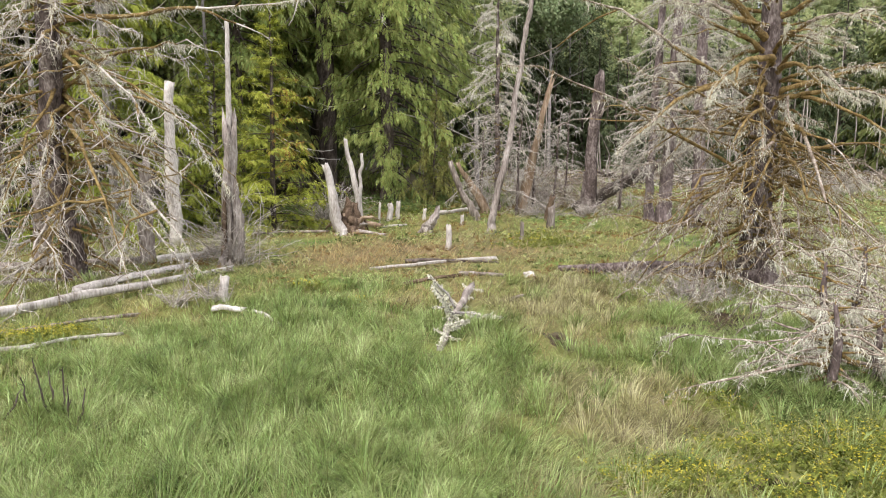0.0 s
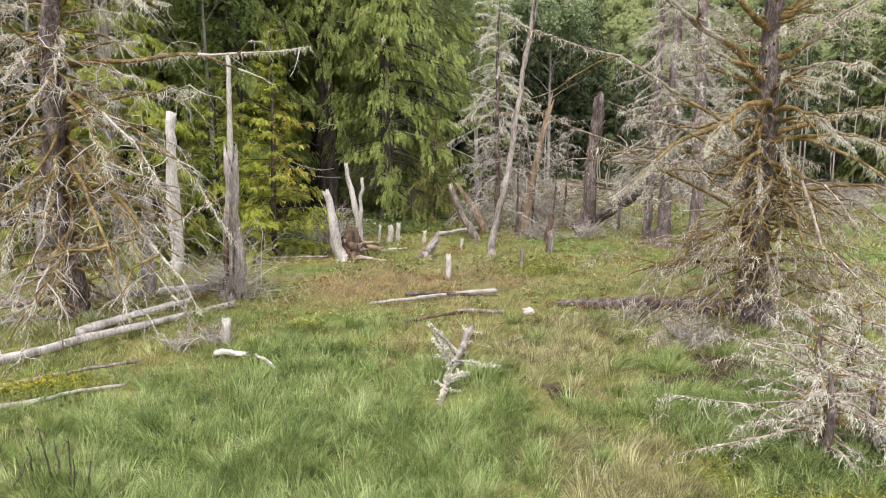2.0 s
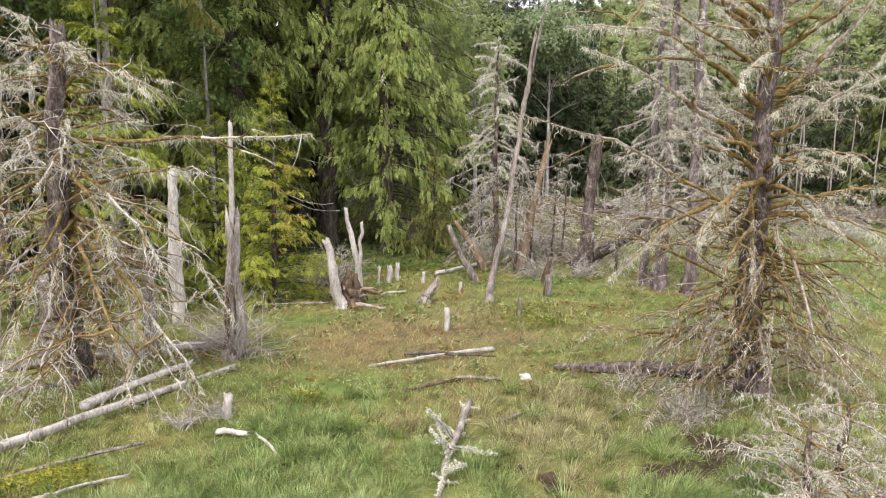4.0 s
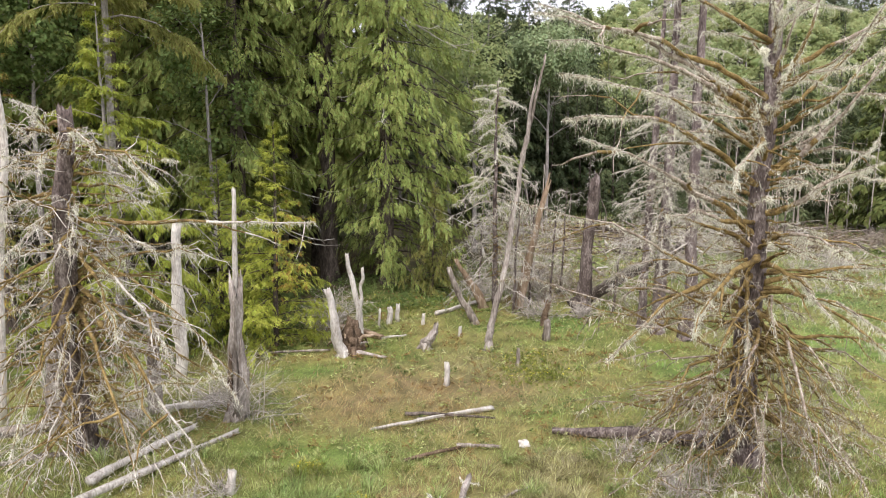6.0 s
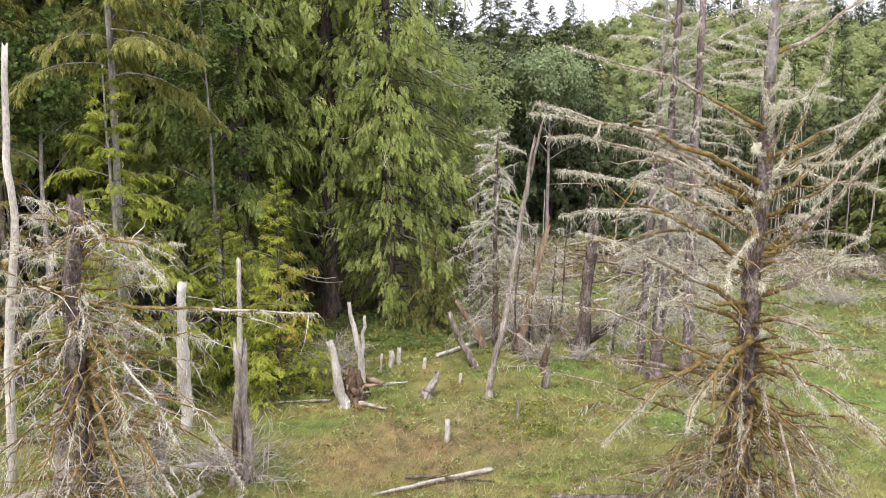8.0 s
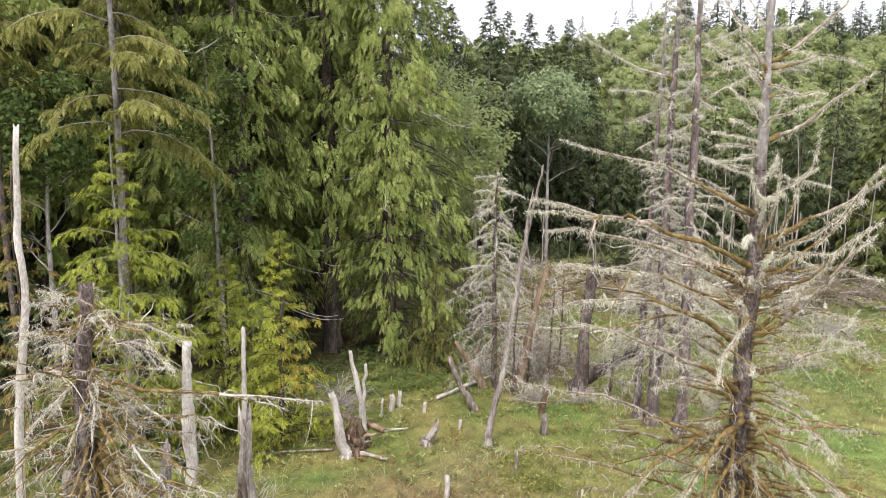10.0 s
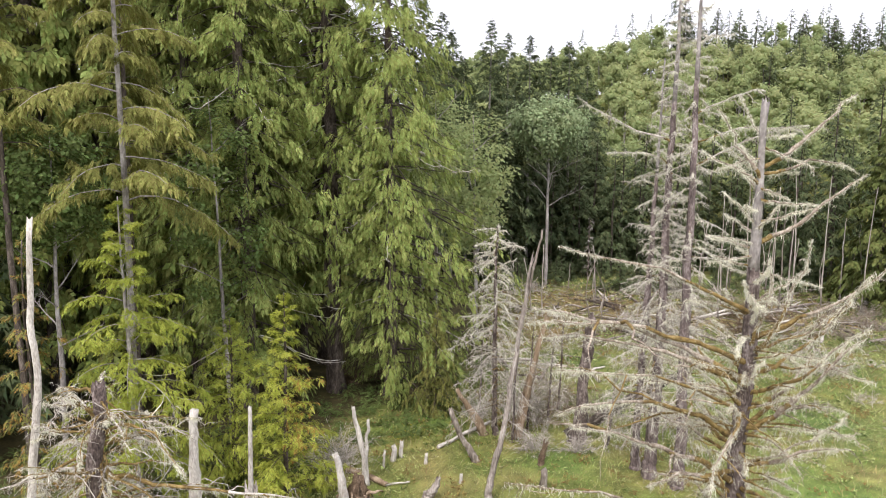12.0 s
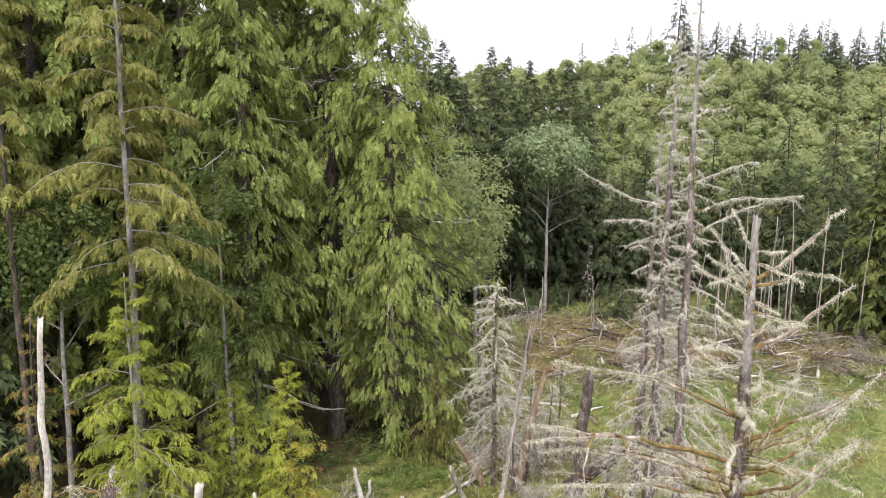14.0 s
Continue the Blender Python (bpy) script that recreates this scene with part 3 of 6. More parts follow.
        if split:
            limb_ob = part("branch", geo, [M_MOSS, twig_mat, M_MOSSTUFT], root)
            tagged(part("brushwood", tw, [M_MOSS, twig_mat, M_MOSSTUFT], limb_ob), kind="stuff")
            if li.n:
                tagged(part("lichen", li, M_LICHEN, limb_ob, "pale grey-green beard lichen"), kind="stuff")
    if not split:
        tagged(part("brushwood", shared, [M_MOSS, twig_mat, M_MOSSTUFT], root), kind="stuff")
        if shared_l.n:
            tagged(part("lichen", shared_l, M_LICHEN, root, "pale grey-green beard lichen"), kind="stuff")
    return root


def skirt(x, y, count, low, high, reach, seed, toward=None, fall=(0.45, 1.05)):
    """Arms for dead_tree: thin limbs that leave the lower trunk, on all sides or to one, and droop."""
    rng = np.random.default_rng(seed)
    out = []
    for k in range(count):
        z, r = rng.uniform(low, high), rng.uniform(*reach)
        a = 2.4 * k + rng.normal(0, 0.5) if toward is None else toward + rng.uniform(-1.25, 1.25)
        out.append((z, x + r * np.cos(a), y + r * np.sin(a), max(0.25, z * rng.uniform(*fall)), rng.uniform(0.1, 1.0)))
    return out


dead_tree("dead_spruce", "tall dead spruce with brown mossy limbs and hanging pale lichen", (11.66, 25.4), (11.66, 25.6, 23.4), 0.50, 0.11, 11, 150, (0.08, 0.95),
          lambda z: 5.2 - 3.2 * max(0, z - 0.35) / 0.6 if z > 0.12 else 4.8, lambda z: -8 + 54 * z if z < 0.5 else 19 - 8 * (z - 0.5), lambda z: 0.30 - 0.36 * z, 0.85, 16, 0.084, 5, 0.8, 3, 1.8, 22, fat=0.013, bare_above=13.5, sub=2, pale_top=True, low_bias=1.1, twig_from=0.4,
          arms=[(13.6, 2.6, 22.5, 16.0, 0.7), (12.8, 3.7, 23.0, 15.0, 0.6), (10.5, 4.0, 22.5, 12.5, 0.6), (3.6, 2.0, 22.5, 7.1, 0.5), (14.2, 14.9, 24.0, 16.7, -0.4), (9.6, 14.7, 23.0, 12.3, -0.3),
                (14.2, 12.0, 24.5, 18.0, -0.4), (15.6, 4.7, 24.0, 18.5, 0.3), (12.7, 2.6, 22.5, 15.7, 0.5), (8.6, 4.2, 22.5, 12.2, 0.5), (6.4, 2.4, 22.5, 10.2, 0.4), (18.3, 16.3, 26, 20.6, -0.2),
                (21.1, 14.8, 26, 23.8, -0.1), (20.9, 15.1, 26, 21.2, 0.3), (14.6, 16.2, 25, 17.7, -0.3), (20.7, 9.0, 25, 22.8, 0.1), (11.5, 8.4, 20.6, 10.9, 1.0), (4.4, 3.9, 22.5, 5.6, 0.4),
                (5.6, 5.0, 23, 8.2, 0.3), (2.5, 5.0, 22, 1.8, 0.6), (3.2, 13.7, 22, 4.4, 0.4),
                (2.0, 6.2, 20.8, 0.5, 0.9), (4.0, 6.6, 22.0, 1.6, 0.9), (2.6, 8.8, 20.2, 0.6, 1.2), (3.4, 12.8, 19.4, 0.8, 1.0), (4.6, 5.8, 23.8, 3.0, 0.6), (2.2, 15.4, 21.4, 0.5, 1.0), (5.2, 8.2, 20.4, 3.4, 0.8), (6.6, 13.6, 20.6, 6.4, 0.6), (5.0, 7.0, 20.6, 0.4, 1.2), (6.0, 11.2, 20.0, 0.9, 1.3), (3.0, 7.6, 21.2, 0.2, 0.7), (7.4, 5.6, 22.2, 4.6, 0.7), (8.0, 7.4, 20.9, 6.6, 0.6), (6.8, 16.2, 21.8, 3.4, 0.8), (4.6, 17.0, 23.4, 1.8, 0.9),
                (13.6, 12.2, 23.4, 18.0, -0.7), (13.0, 14.8, 23.5, 17.6, -0.4), (12.4, 14.6, 23.0, 15.9, -0.3), (11.0, 14.8, 23.5, 14.8, -0.3), (9.6, 14.2, 22.6, 11.7, -0.2), (11.6, 3.9, 22.6, 14.4, 0.7)] + skirt(11.66, 25.4, 30, 1.2, 8.0, (2.4, 5.4), 19) + skirt(11.66, 25.4, 24, 1.0, 5.2, (3.5, 7.0), 23, -1.7, (0.05, 0.6)),
          split=True, flare=1.9, twig_mat=M_DRYTWIG, wander=0.035)

dead_tree("dead_spruce", "broken-topped dead spruce with bent mossy limbs and bare drooping twigs", (-13.8, 26.0), (-12.7, 24.0, 13.0), 0.40, 0.22, 12, 112, (0.08, 0.97),
          lambda z: 4.8 - 1.6 * z, lambda z: -8 + 18 * z, lambda z: 0.30 - 0.16 * z, 0.9, 99, 0.070, 5, 1.4, 2, 1.8, 16, fat=0.016, sub=2, twig_from=0.35,
          arms=[(9.3, -3.6, 22, 9.65, 0.3), (11.1, -9.1, 22, 10.4, 1.0), (11.7, -14.1, 22.5, 12.9, 0.3), (9.3, -14.0, 22, 10.0, 0.4), (7.9, -6.6, 22, 3.5, 0.9), (7.5, -7.2, 23, 8.4, 0.3), (5.1, -12.3, 21, 2.7, 0.7),
                (3.2, -7.6, 21, 4.7, -0.3), (6.6, -12.6, 22, 3.6, 0.8), (9.8, -13.9, 22.5, 8.0, 0.6), (4.6, -9.5, 21.5, 1.2, 0.8),
                (3.6, -8.2, 23.0, 0.6, 0.6), (5.6, -10.6, 20.8, 0.8, 0.9), (3.0, -13.6, 20.6, 0.4, 0.6), (6.2, -15.6, 22.4, 2.2, 0.6), (4.2, -17.2, 23.4, 1.0, 0.5), (7.0, -9.4, 22.0, 2.6, 0.7), (5.0, -8.0, 22.2, 2.2, 0.6), (8.4, -10.4, 21.6, 6.0, 0.6), (2.4, -10.2, 22.8, 0.3, 0.4), (5.5, -8.6, 20.2, 0.6, 0.9), (4.8, -11.4, 19.0, 0.5, 0.8), (6.5, -7.6, 21.6, 1.0, 0.8), (7.4, -13.2, 20.4, 2.6, 0.7), (6.0, -9.6, 19.8, 1.4, 1.0), (8.6, -8.4, 21.4, 5.2, 0.7)],
          split=True, wander=0.12, jag=0.5, flare=1.7, crust=0.55)

for place_, top_, r_, seed_, n_ in [((13.5, 42.8), (14.4, 44.0, 33.0), 0.36, 21, 140), ((15.0, 41.4), (14.76, 42.0, 34.8), 0.36, 22, 125), ((13.0, 43.9), (13.6, 44.2, 27.0), 0.26, 23, 80)]:
    dead_tree("dead_conifer", "slender tall dead conifer with purplish grey bark and brittle lichened twigs", place_, top_, r_, 0.04, seed_, n_, (0.14, 0.98),
              lambda z: 4.0 - 3.5 * z, lambda z: -16 + 30 * z, lambda z: 0.25, 0.25, 12, 0.045, 10, 1.0, 3, 2.0, 12, jag=0.1, split=True, fat=0.019, low_bias=1.3, pale_top=True, wander=0.03, bark=M_PURPLEBARK,
              arms=[(22.0, 8.4, 43, 24.4, -0.3), (20.5, 9.6, 43, 21.3, 0.3)] if seed_ == 21 else
              [(20.6, 21.5, 42, 22.5, 0.7), (22.0, 21.6, 42, 23.6, 0.5), (29.8, 16.7, 42, 30.5, -0.1), (27.9, 16.8, 42, 28.3, 0.1), (23.6, 18.8, 42, 25.1, 0.4)] if seed_ == 22 else (), twig_mat=M_TWIG)

dead_tree("dead_spruce", "small grey dead spruce with drooping lichened twigs", (3.95, 49.6), (3.75, 49.0, 16.0), 0.20, 0.03, 31, 84, (0.12, 0.99), lambda z: 5.0 - 3.2 * z, lambda z: -8 + 14 * z,
          lambda z: 0.35, 0.15, 5, 0.04, 8, 1.2, 3, 3.0, 16, fat=0.02, jag=0.05, wander=0.05, split=True)
for fx, fy, fh, seed_ in [(5.0, 48.2, 8.0, 32), (6.5, 50.6, 9.2, 33), (8.2, 51.6, 7.2, 34), (9.4, 54.5, 8.4, 35), (2.9, 53.5, 7.0, 36), (11.9, 47.4, 5.5, 37)]:
    dead_tree("dead_sapling", "thin dead sapling in a haze of fine grey twigs", (fx, fy), (fx + 0.3, fy, fh), 0.09, 0.02, seed_, 34, (0.08, 0.99), lambda z: 2.4 - 1.3 * z, lambda z: -6 + 22 * z,
              lambda z: 0.3, 0.0, 0, 0.022, 9, 1.0, 4, 0.8, 3, jag=0.05, wander=0.04, fat=0.018)
for fx, fy, fh, seed_ in [(8.0, 14.1, 1.9, 41), (9.2, 14.3, 1.7, 42), (8.9, 16.2, 2.4, 44), (10.4, 17.2, 2.6, 45)]:
    dead_tree("dead_spruce", "low bushy dead spruce crusted with pale lichen", (fx, fy), (fx + 0.15, fy + 0.1, fh), 0.11, 0.04, seed_, 28, (0.22, 0.99), lambda z: 4.2 - 2.2 * z, lambda z: 4 + 12 * z,
              lambda z: 0.36, 0.15, 9, 0.046, 4, 0.75, 3, 2.0, 20, jag=0.05, wander=0.05, bark=M_BARK, split=True, fat=0.017, twig_mat=M_DRYTWIG)
dead_tree("dead_spruce", "small far dead spruce of bleached twigs", (23.2, 110.0), (23.2, 110.0, 10.0), 0.16, 0.03, 51, 44, (0.1, 0.99), lambda z: 2.2 - 1.6 * z, lambda z: -8.0, lambda z: 0.2, 0.0, 0, 0.03, 8, 0.8, 2, 0, 2, fat=0.03)


def bare_bush(x, y, h, spread, seed, count=60, label="leafless bush of fine grey twigs", tint=M_TWIG):
    rng = np.random.default_rng(seed)
    root = thing("bare_bush", on(x, y), label, "bush", "bare bushes")
    b = np.concatenate([rng.normal(0, spread * 0.18, (count, 2)), np.zeros((count, 1)) - 0.05], 1)
    p = arcs(b, heading(rng.uniform(0, 6.28, count), rng.uniform(0.5, 1.4, count)), rng.uniform(0.5, 1.1, count) * h * 1.15, rng.uniform(0.1, 0.5, count), 6, rng, 0.2)
    g = Geo()
    g.add(*tubes(p, 0.018 * np.linspace(1.2, 0.3, 6)[None] * np.ones((count, 1)), 4))
    t1, _, _ = fork(p, 11, 0.15, 1.0, h * 0.5, rng, 0.8, 0.0, 0.2, 4, 0.2)
    g.add(*ribbons(t1, (0.012 if y < 40 else 0.02) * np.linspace(1.2, 0.4, 4)[None] * np.ones((len(t1), 1)), unit(np.cross(t1[:, -1] - t1[:, 0], rng.normal(0, 1, (len(t1), 3))))))
    tagged(part("brushwood", g, tint, root), kind="stuff")
    return root


bare_bush(-7.2, 44.0, 3.4, 3.0, 61, 70)
bare_bush(-8.7, 29.4, 3.6, 1.5, 62, 44)
bare_bush(-10.6, 30.8, 2.4, 2.2, 63, 40)
bare_bush(-7.5, 22.5, 1.0, 0.9, 64, 30)
bare_bush(-8.4, 21.6, 0.9, 0.8, 65, 26)


def dry_stems(x, y, seed, stems):
    rng = np.random.default_rng(seed)
    root = thing("dry_stems", on(x, y), "few dark brown dry stems standing in the sedge", "dead plant", "dry stems")
    for dx, dy, lx, ly, h in stems:
        p = np.linspace(0, 1, 8)[:, None] * np.array([lx, ly, h]) + np.array([dx, dy, -0.05])
        p[1:] += np.cumsum(rng.normal(0, 0.018, (7, 3)), 0)
        g = Geo().add(*tubes(p[None], 0.022 * np.linspace(1.2, 0.4, 8)[None] * rng.uniform(0.8, 1.2, (1, 8)), 6, rng, 0.15))
        t1, _, _ = fork(p[None], 3, 0.4, 0.95, 0.22, rng, 0.8, -0.5, 0.0, 4, 0.3)
        g.add(*tubes(t1, 0.009 * np.linspace(1.2, 0.4, 4)[None] * np.ones((3, 1)), 4))
        part("stem", g, M_DARKBARK, root)


dry_stems(-7.6, 12.9, 66, [(0, 0, -0.35, 0.1, 1.25), (0.15, 0.1, -0.25, 0.0, 0.95), (-0.35, 0, -0.3, 0, 0.85), (0.3, -0.1, 0.05, 0, 1.1)])
dry_stems(-8.7, 12.8, 79, [(0, 0, -0.4, 0, 1.0), (-0.2, 0.1, 0.1, 0, 0.8), (0.2, 0, 0.4, 0.1, 0.7)])
dry_stems(-7.0, 12.4, 80, [(0, 0, 0.1, 0, 0.9), (0.12, 0.05, 0.2, 0, 0.75)])
for k_ in range(12):
    rng_b = np.random.default_rng(900 + k_)
    bare_bush(rng_b.uniform(20, 44), rng_b.uniform(50, 72), rng_b.uniform(0.8, 1.7), 3.4, 900 + k_, 26, "low tangle of grey dead brush in the grass")
bare_bush(37.0, 64.0, 3.0, 5.0, 67, 70)
bare_bush(7.4, 52.0, 3.8, 3.2, 68, 46, tint=M_DRYTWIG)
bare_bush(10.0, 55.0, 3.4, 4.0, 69, 44, tint=M_DRYTWIG)
bare_bush(6.6, 47.0, 2.2, 2.0, 70, 50)
bare_bush(5.6, 54.0, 5.0, 3.0, 75, 44)
bare_bush(8.6, 58.0, 4.2, 4.0, 76, 36, tint=M_DRYTWIG)
bare_bush(12.5, 53.0, 2.8, 3.5, 77, 34, tint=M_DRYTWIG)
bare_bush(2.6, 52.5, 2.6, 2.2, 78, 40)
bare_bush(9.6, 46.5, 1.8, 1.4, 71, 40)
bare_bush(8.2, 22.6, 1.6, 2.0, 72, 50)
bare_bush(7.2, 25.6, 0.9, 2.6, 81, 40)
bare_bush(9.4, 23.6, 1.1, 2.4, 82, 40)
bare_bush(-8.6, 60.5, 3.2, 2.6, 73, 60, "dead rusty brown undergrowth at the forest edge", M_ROT)
bare_bush(-6.0, 62.0, 2.6, 2.6, 74, 60, "dead rusty brown undergrowth at the forest edge", M_ROT)

# ---- snags, stumps and logs ----


def snag(name, label, category, points, radii, seed, mat, jag=0.3, sides=12, rough=0.14, wander=0.03, steps=18, group="snags and stumps", roots=0):
    """A standing or lying trunk; the points are in the world, the first one at its foot."""
    b = np.array(points[0], float)
    root = thing(name, tuple(b), label, category, group)
    pts = [np.array(q, float) - b for q in points]
    pts[0] = pts[0] - np.array([0, 0, 0.12]) if name not in ("log", "stick") else pts[0]
    part("trunk" if name not in ("log", "stick") else "wood", limb(pts, radii, sides, seed, steps, rough, jag, wander), mat, root)
    rng = np.random.default_rng(seed)
    for j in range(roots):
        a = 6.283 * j / roots + rng.uniform(-0.4, 0.4)
        r = radii[0]
        ln = rng.uniform(1.2, 1.9) * r
        part("root", limb([(0.3 * r * np.cos(a), 0.3 * r * np.sin(a), r * 0.9), (0.5 * ln * np.cos(a), 0.5 * ln * np.sin(a), 0.4 * r), (ln * np.cos(a), ln * np.sin(a), -0.1)], [r * 0.5, r * 0.35, r * 0.12], 7, seed + j, 6), mat, root)
    return root


def twigs_on(root, p, seed, count=8, length=0.6, lichen=2, mat=M_TWIG):
    """Short side twigs, and lichen if any, on a lying or leaning trunk, in the thing's own place."""
    rng = np.random.default_rng(seed)
    q = np.array(p, float)[None] - np.array(root.matrix_basis.translation)[None, None]
    t1, _, _ = fork(q, count, 0.1, 1.0, length, rng, 1.0, -0.3, 0.1, 4, 0.2, 0.2)
    for k in range(len(t1)):
        part("twig", Geo().add(*tubes(t1[k:k + 1], 0.016 * np.linspace(1.3, 0.4, 4)[None], 5)), mat, root)
    if lichen:
        g = Geo().add(*fuzz(t1, lichen * 6, rng, (0.03, 0.1), (0.02, 0.05)))
        g.add(*fuzz(q, lichen * 60, rng, (0.04, 0.12), (0.03, 0.07)))
        tagged(part("lichen", g, M_LICHEN, root, "crusty pale lichen"), kind="stuff")


SILVER = "standing dead trunk, silvery and bare of bark"
snag("snag", SILVER + ", with a sawn-flat top", "dead trunk", [on(-13.33, 34.5), (-13.2, 34.4, 4), (-13.06, 34.3, 7.94)], [0.30, 0.27, 0.19], 101, M_SILVER, 0.12)
hollow = snag("snag", "hollow splintered grey-brown trunk, broken off at half height", "dead trunk", [on(-8.95, 29.2), (-8.95, 29.25, 1.2), (-8.9, 29.3, 3.2), (-8.82, 29.4, 5.6)], [0.50, 0.33, 0.27, 0.25], 102, M_WORN, 1.1, 17, 0.32, 0.03, 26)
for k_, (dx_, dy_, z0_, z1_, r_) in enumerate([(-0.22, -0.10, 0.0, 4.0, 0.10), (0.20, -0.14, 0.0, 3.4, 0.09), (0.04, -0.25, 0.2, 5.2, 0.08), (0.20, 0.08, 2.0, 6.2, 0.06), (-0.22, 0.08, 1.5, 5.8, 0.06)]):
    part("splinter", limb([(dx_ * 1.4, dy_ * 1.4, z0_), (dx_ + 0.03, dy_, (z0_ + z1_) / 2), (dx_ * 0.9 + 0.12, dy_ * 0.8 + 0.1, z1_)], [r_ * 1.4, r_, r_ * 0.4], 7, 130 + k_, 12, 0.3, 0.3, 0.02), M_ROT if k_ == 0 else M_GREYWOOD, hollow)
snag("snag", "thin bleached pole standing in a hollow trunk", "dead trunk", [(-8.86, 29.45, 5.0), (-8.84, 29.5, 7.2), (-8.80, 29.58, 9.95)], [0.13, 0.115, 0.085], 103, M_SILVER, 0.15, wander=0.012)
snag("snag", "tall thin birch-pale snag", "dead trunk", [on(-18.7, 28.4), (-18.2, 28.2, 6), (-17.4, 28.2, 11.5), (-17.5, 28.1, 14), (-17.12, 28.08, 18.6)], [0.18, 0.16, 0.14, 0.13, 0.09], 104, M_SILVER, 0.2, steps=22)
snag("snag", "grey rotting stub beside a dead spruce", "stump", [on(-16.6, 28.6), (-16.4, 28.6, 3.6)], [0.40, 0.26], 105, M_GREYWOOD, 0.6)
snag("snag", "pale rotting stub behind a dead spruce", "stump", [on(-12.9, 30.0), (-12.7, 30.0, 4.2)], [0.32, 0.22], 106, M_GREYWOOD, 0.5)
snag("snag", "leaning forked snag, its tip split in two pale prongs", "dead trunk", [on(2.70, 39.6), (2.85, 39.8, 1.6), (3.68, 40.0, 6.0), (4.45, 40.2, 10.9), (5.2, 40.3, 15.0)], [0.25, 0.17, 0.16, 0.13, 0.05], 107, M_WORN, 0.6, steps=34, wander=0.05, rough=0.24, roots=5)
snag("snag", "thin splinter of a leaning snag", "dead trunk", [(4.5, 40.25, 10.6), (5.15, 40.4, 13.6), (5.67, 40.32, 16.6)], [0.12, 0.11, 0.05], 108, M_GREYWOOD, 0.3)
snag("snag", "broken snag of orange-brown heartwood", "dead trunk", [on(5.5, 48.9), (6.35, 48.9, 4.4), (7.4, 48.9, 8.9)], [0.34, 0.24, 0.13], 109, M_ORANGE, 1.0, 14, 0.22)
snag("snag", "broken dark trunk with a pale splintered top", "dead trunk", [on(9.95, 48.3), (10.2, 48.2, 4.5), (10.5, 48.1, 9.4)], [0.50, 0.37, 0.31], 110, M_BARK, 0.5, 15, 0.2, roots=6)
fall = snag("log", "dark fallen trunk propped on a stump", "fallen tree", [(9.2, 48.6, 0.35), (12.4, 49.2, 2.0), (17.3, 50.0, 4.5)], [0.46, 0.38, 0.26], 111, M_DARKBARK, 0.4, rough=0.2, steps=18, group="logs")
twigs_on(fall, [(9.2, 48.6, 0.6), (12.4, 49.2, 2.2), (17.3, 50.0, 4.7)], 111, 26, 1.2, 0)
snag("snag", "leaning stub, dark below and paler above", "stump", [on(2.32, 45.1), (2.0, 45.1, 0.5), (1.25, 45.1, 1.7), (0.47, 45.1, 3.75)], [0.30, 0.24, 0.21, 0.14], 112, M_GREYWOOD, 0.15, 14, 0.22)
snag("snag", "leaning brown stub with a pale broken tip", "stump", [on(3.1, 49.6), (2.6, 49.6, 1.0), (1.05, 49.6, 3.5)], [0.38, 0.27, 0.14], 113, M_ORANGE, 0.2, 14, 0.22)
snag("snag", "leaning rotten stump with a sharp tip", "stump", [on(-0.99, 39.9), (-0.75, 39.95, 0.55), (-0.32, 40.0, 1.3)], [0.34, 0.24, 0.10], 114, M_WORN, 0.25, 15, 0.4, roots=4)
snag("snag", "leaning bleached stub on a root mass", "stump", [on(-5.48, 37.9), (-5.85, 37.9, 1.6), (-6.31, 37.9, 3.85)], [0.34, 0.24, 0.16], 115, M_SILVER, 0.15, 14, 0.2, roots=6)
snag("snag", "tall bleached prong rising from a root mass", "stump", [on(-4.95, 41.75), (-5.1, 41.75, 2.2), (-5.75, 41.75, 5.2)], [0.24, 0.19, 0.11], 116, M_SILVER, 0.15)
snag("snag", "short bleached prong beside a taller one", "stump", [(-5.05, 41.75, 1.9), (-4.88, 41.75, 3.1), (-4.81, 41.75, 4.35)], [0.13, 0.11, 0.09], 117, M_SILVER, 0.1)
snag("snag", "dark torn root mass in the grass", "stump", [on(-5.0, 38.2), (-5.1, 38.3, 0.9)], [0.42, 0.25], 118, M_ROT, 0.6, 12, 0.4, roots=5)
mass = snag("root_mass", "torn-up mass of twisted dark roots with orange heartwood", "stump", [on(-5.3, 39.2), (-5.25, 39.2, 0.7), (-5.1, 39.3, 1.5)], [0.75, 0.6, 0.3], 140, M_ROT, 0.5, 14, 0.4, 0.05, 12)
for k_ in range(16):
    rng_r = np.random.default_rng(1400 + k_)
    a_, ln_ = 2.4 * k_, rng_r.uniform(0.8, 1.7)
    z_ = rng_r.uniform(0.2, 1.0)
    part("root", limb([(0.2 * np.cos(a_), 0.2 * np.sin(a_), z_ * 0.6), (0.55 * ln_ * np.cos(a_), 0.55 * ln_ * np.sin(a_), z_), (ln_ * np.cos(a_ + 0.4), ln_ * np.sin(a_ + 0.4), z_ * rng_r.uniform(0.0, 1.2))], [0.14, 0.09, 0.03], 7, 1400 + k_, 10, 0.25, 0.05, 0.05), (M_ROT, M_ORANGE, M_WORN)[k_ % 3], mass)
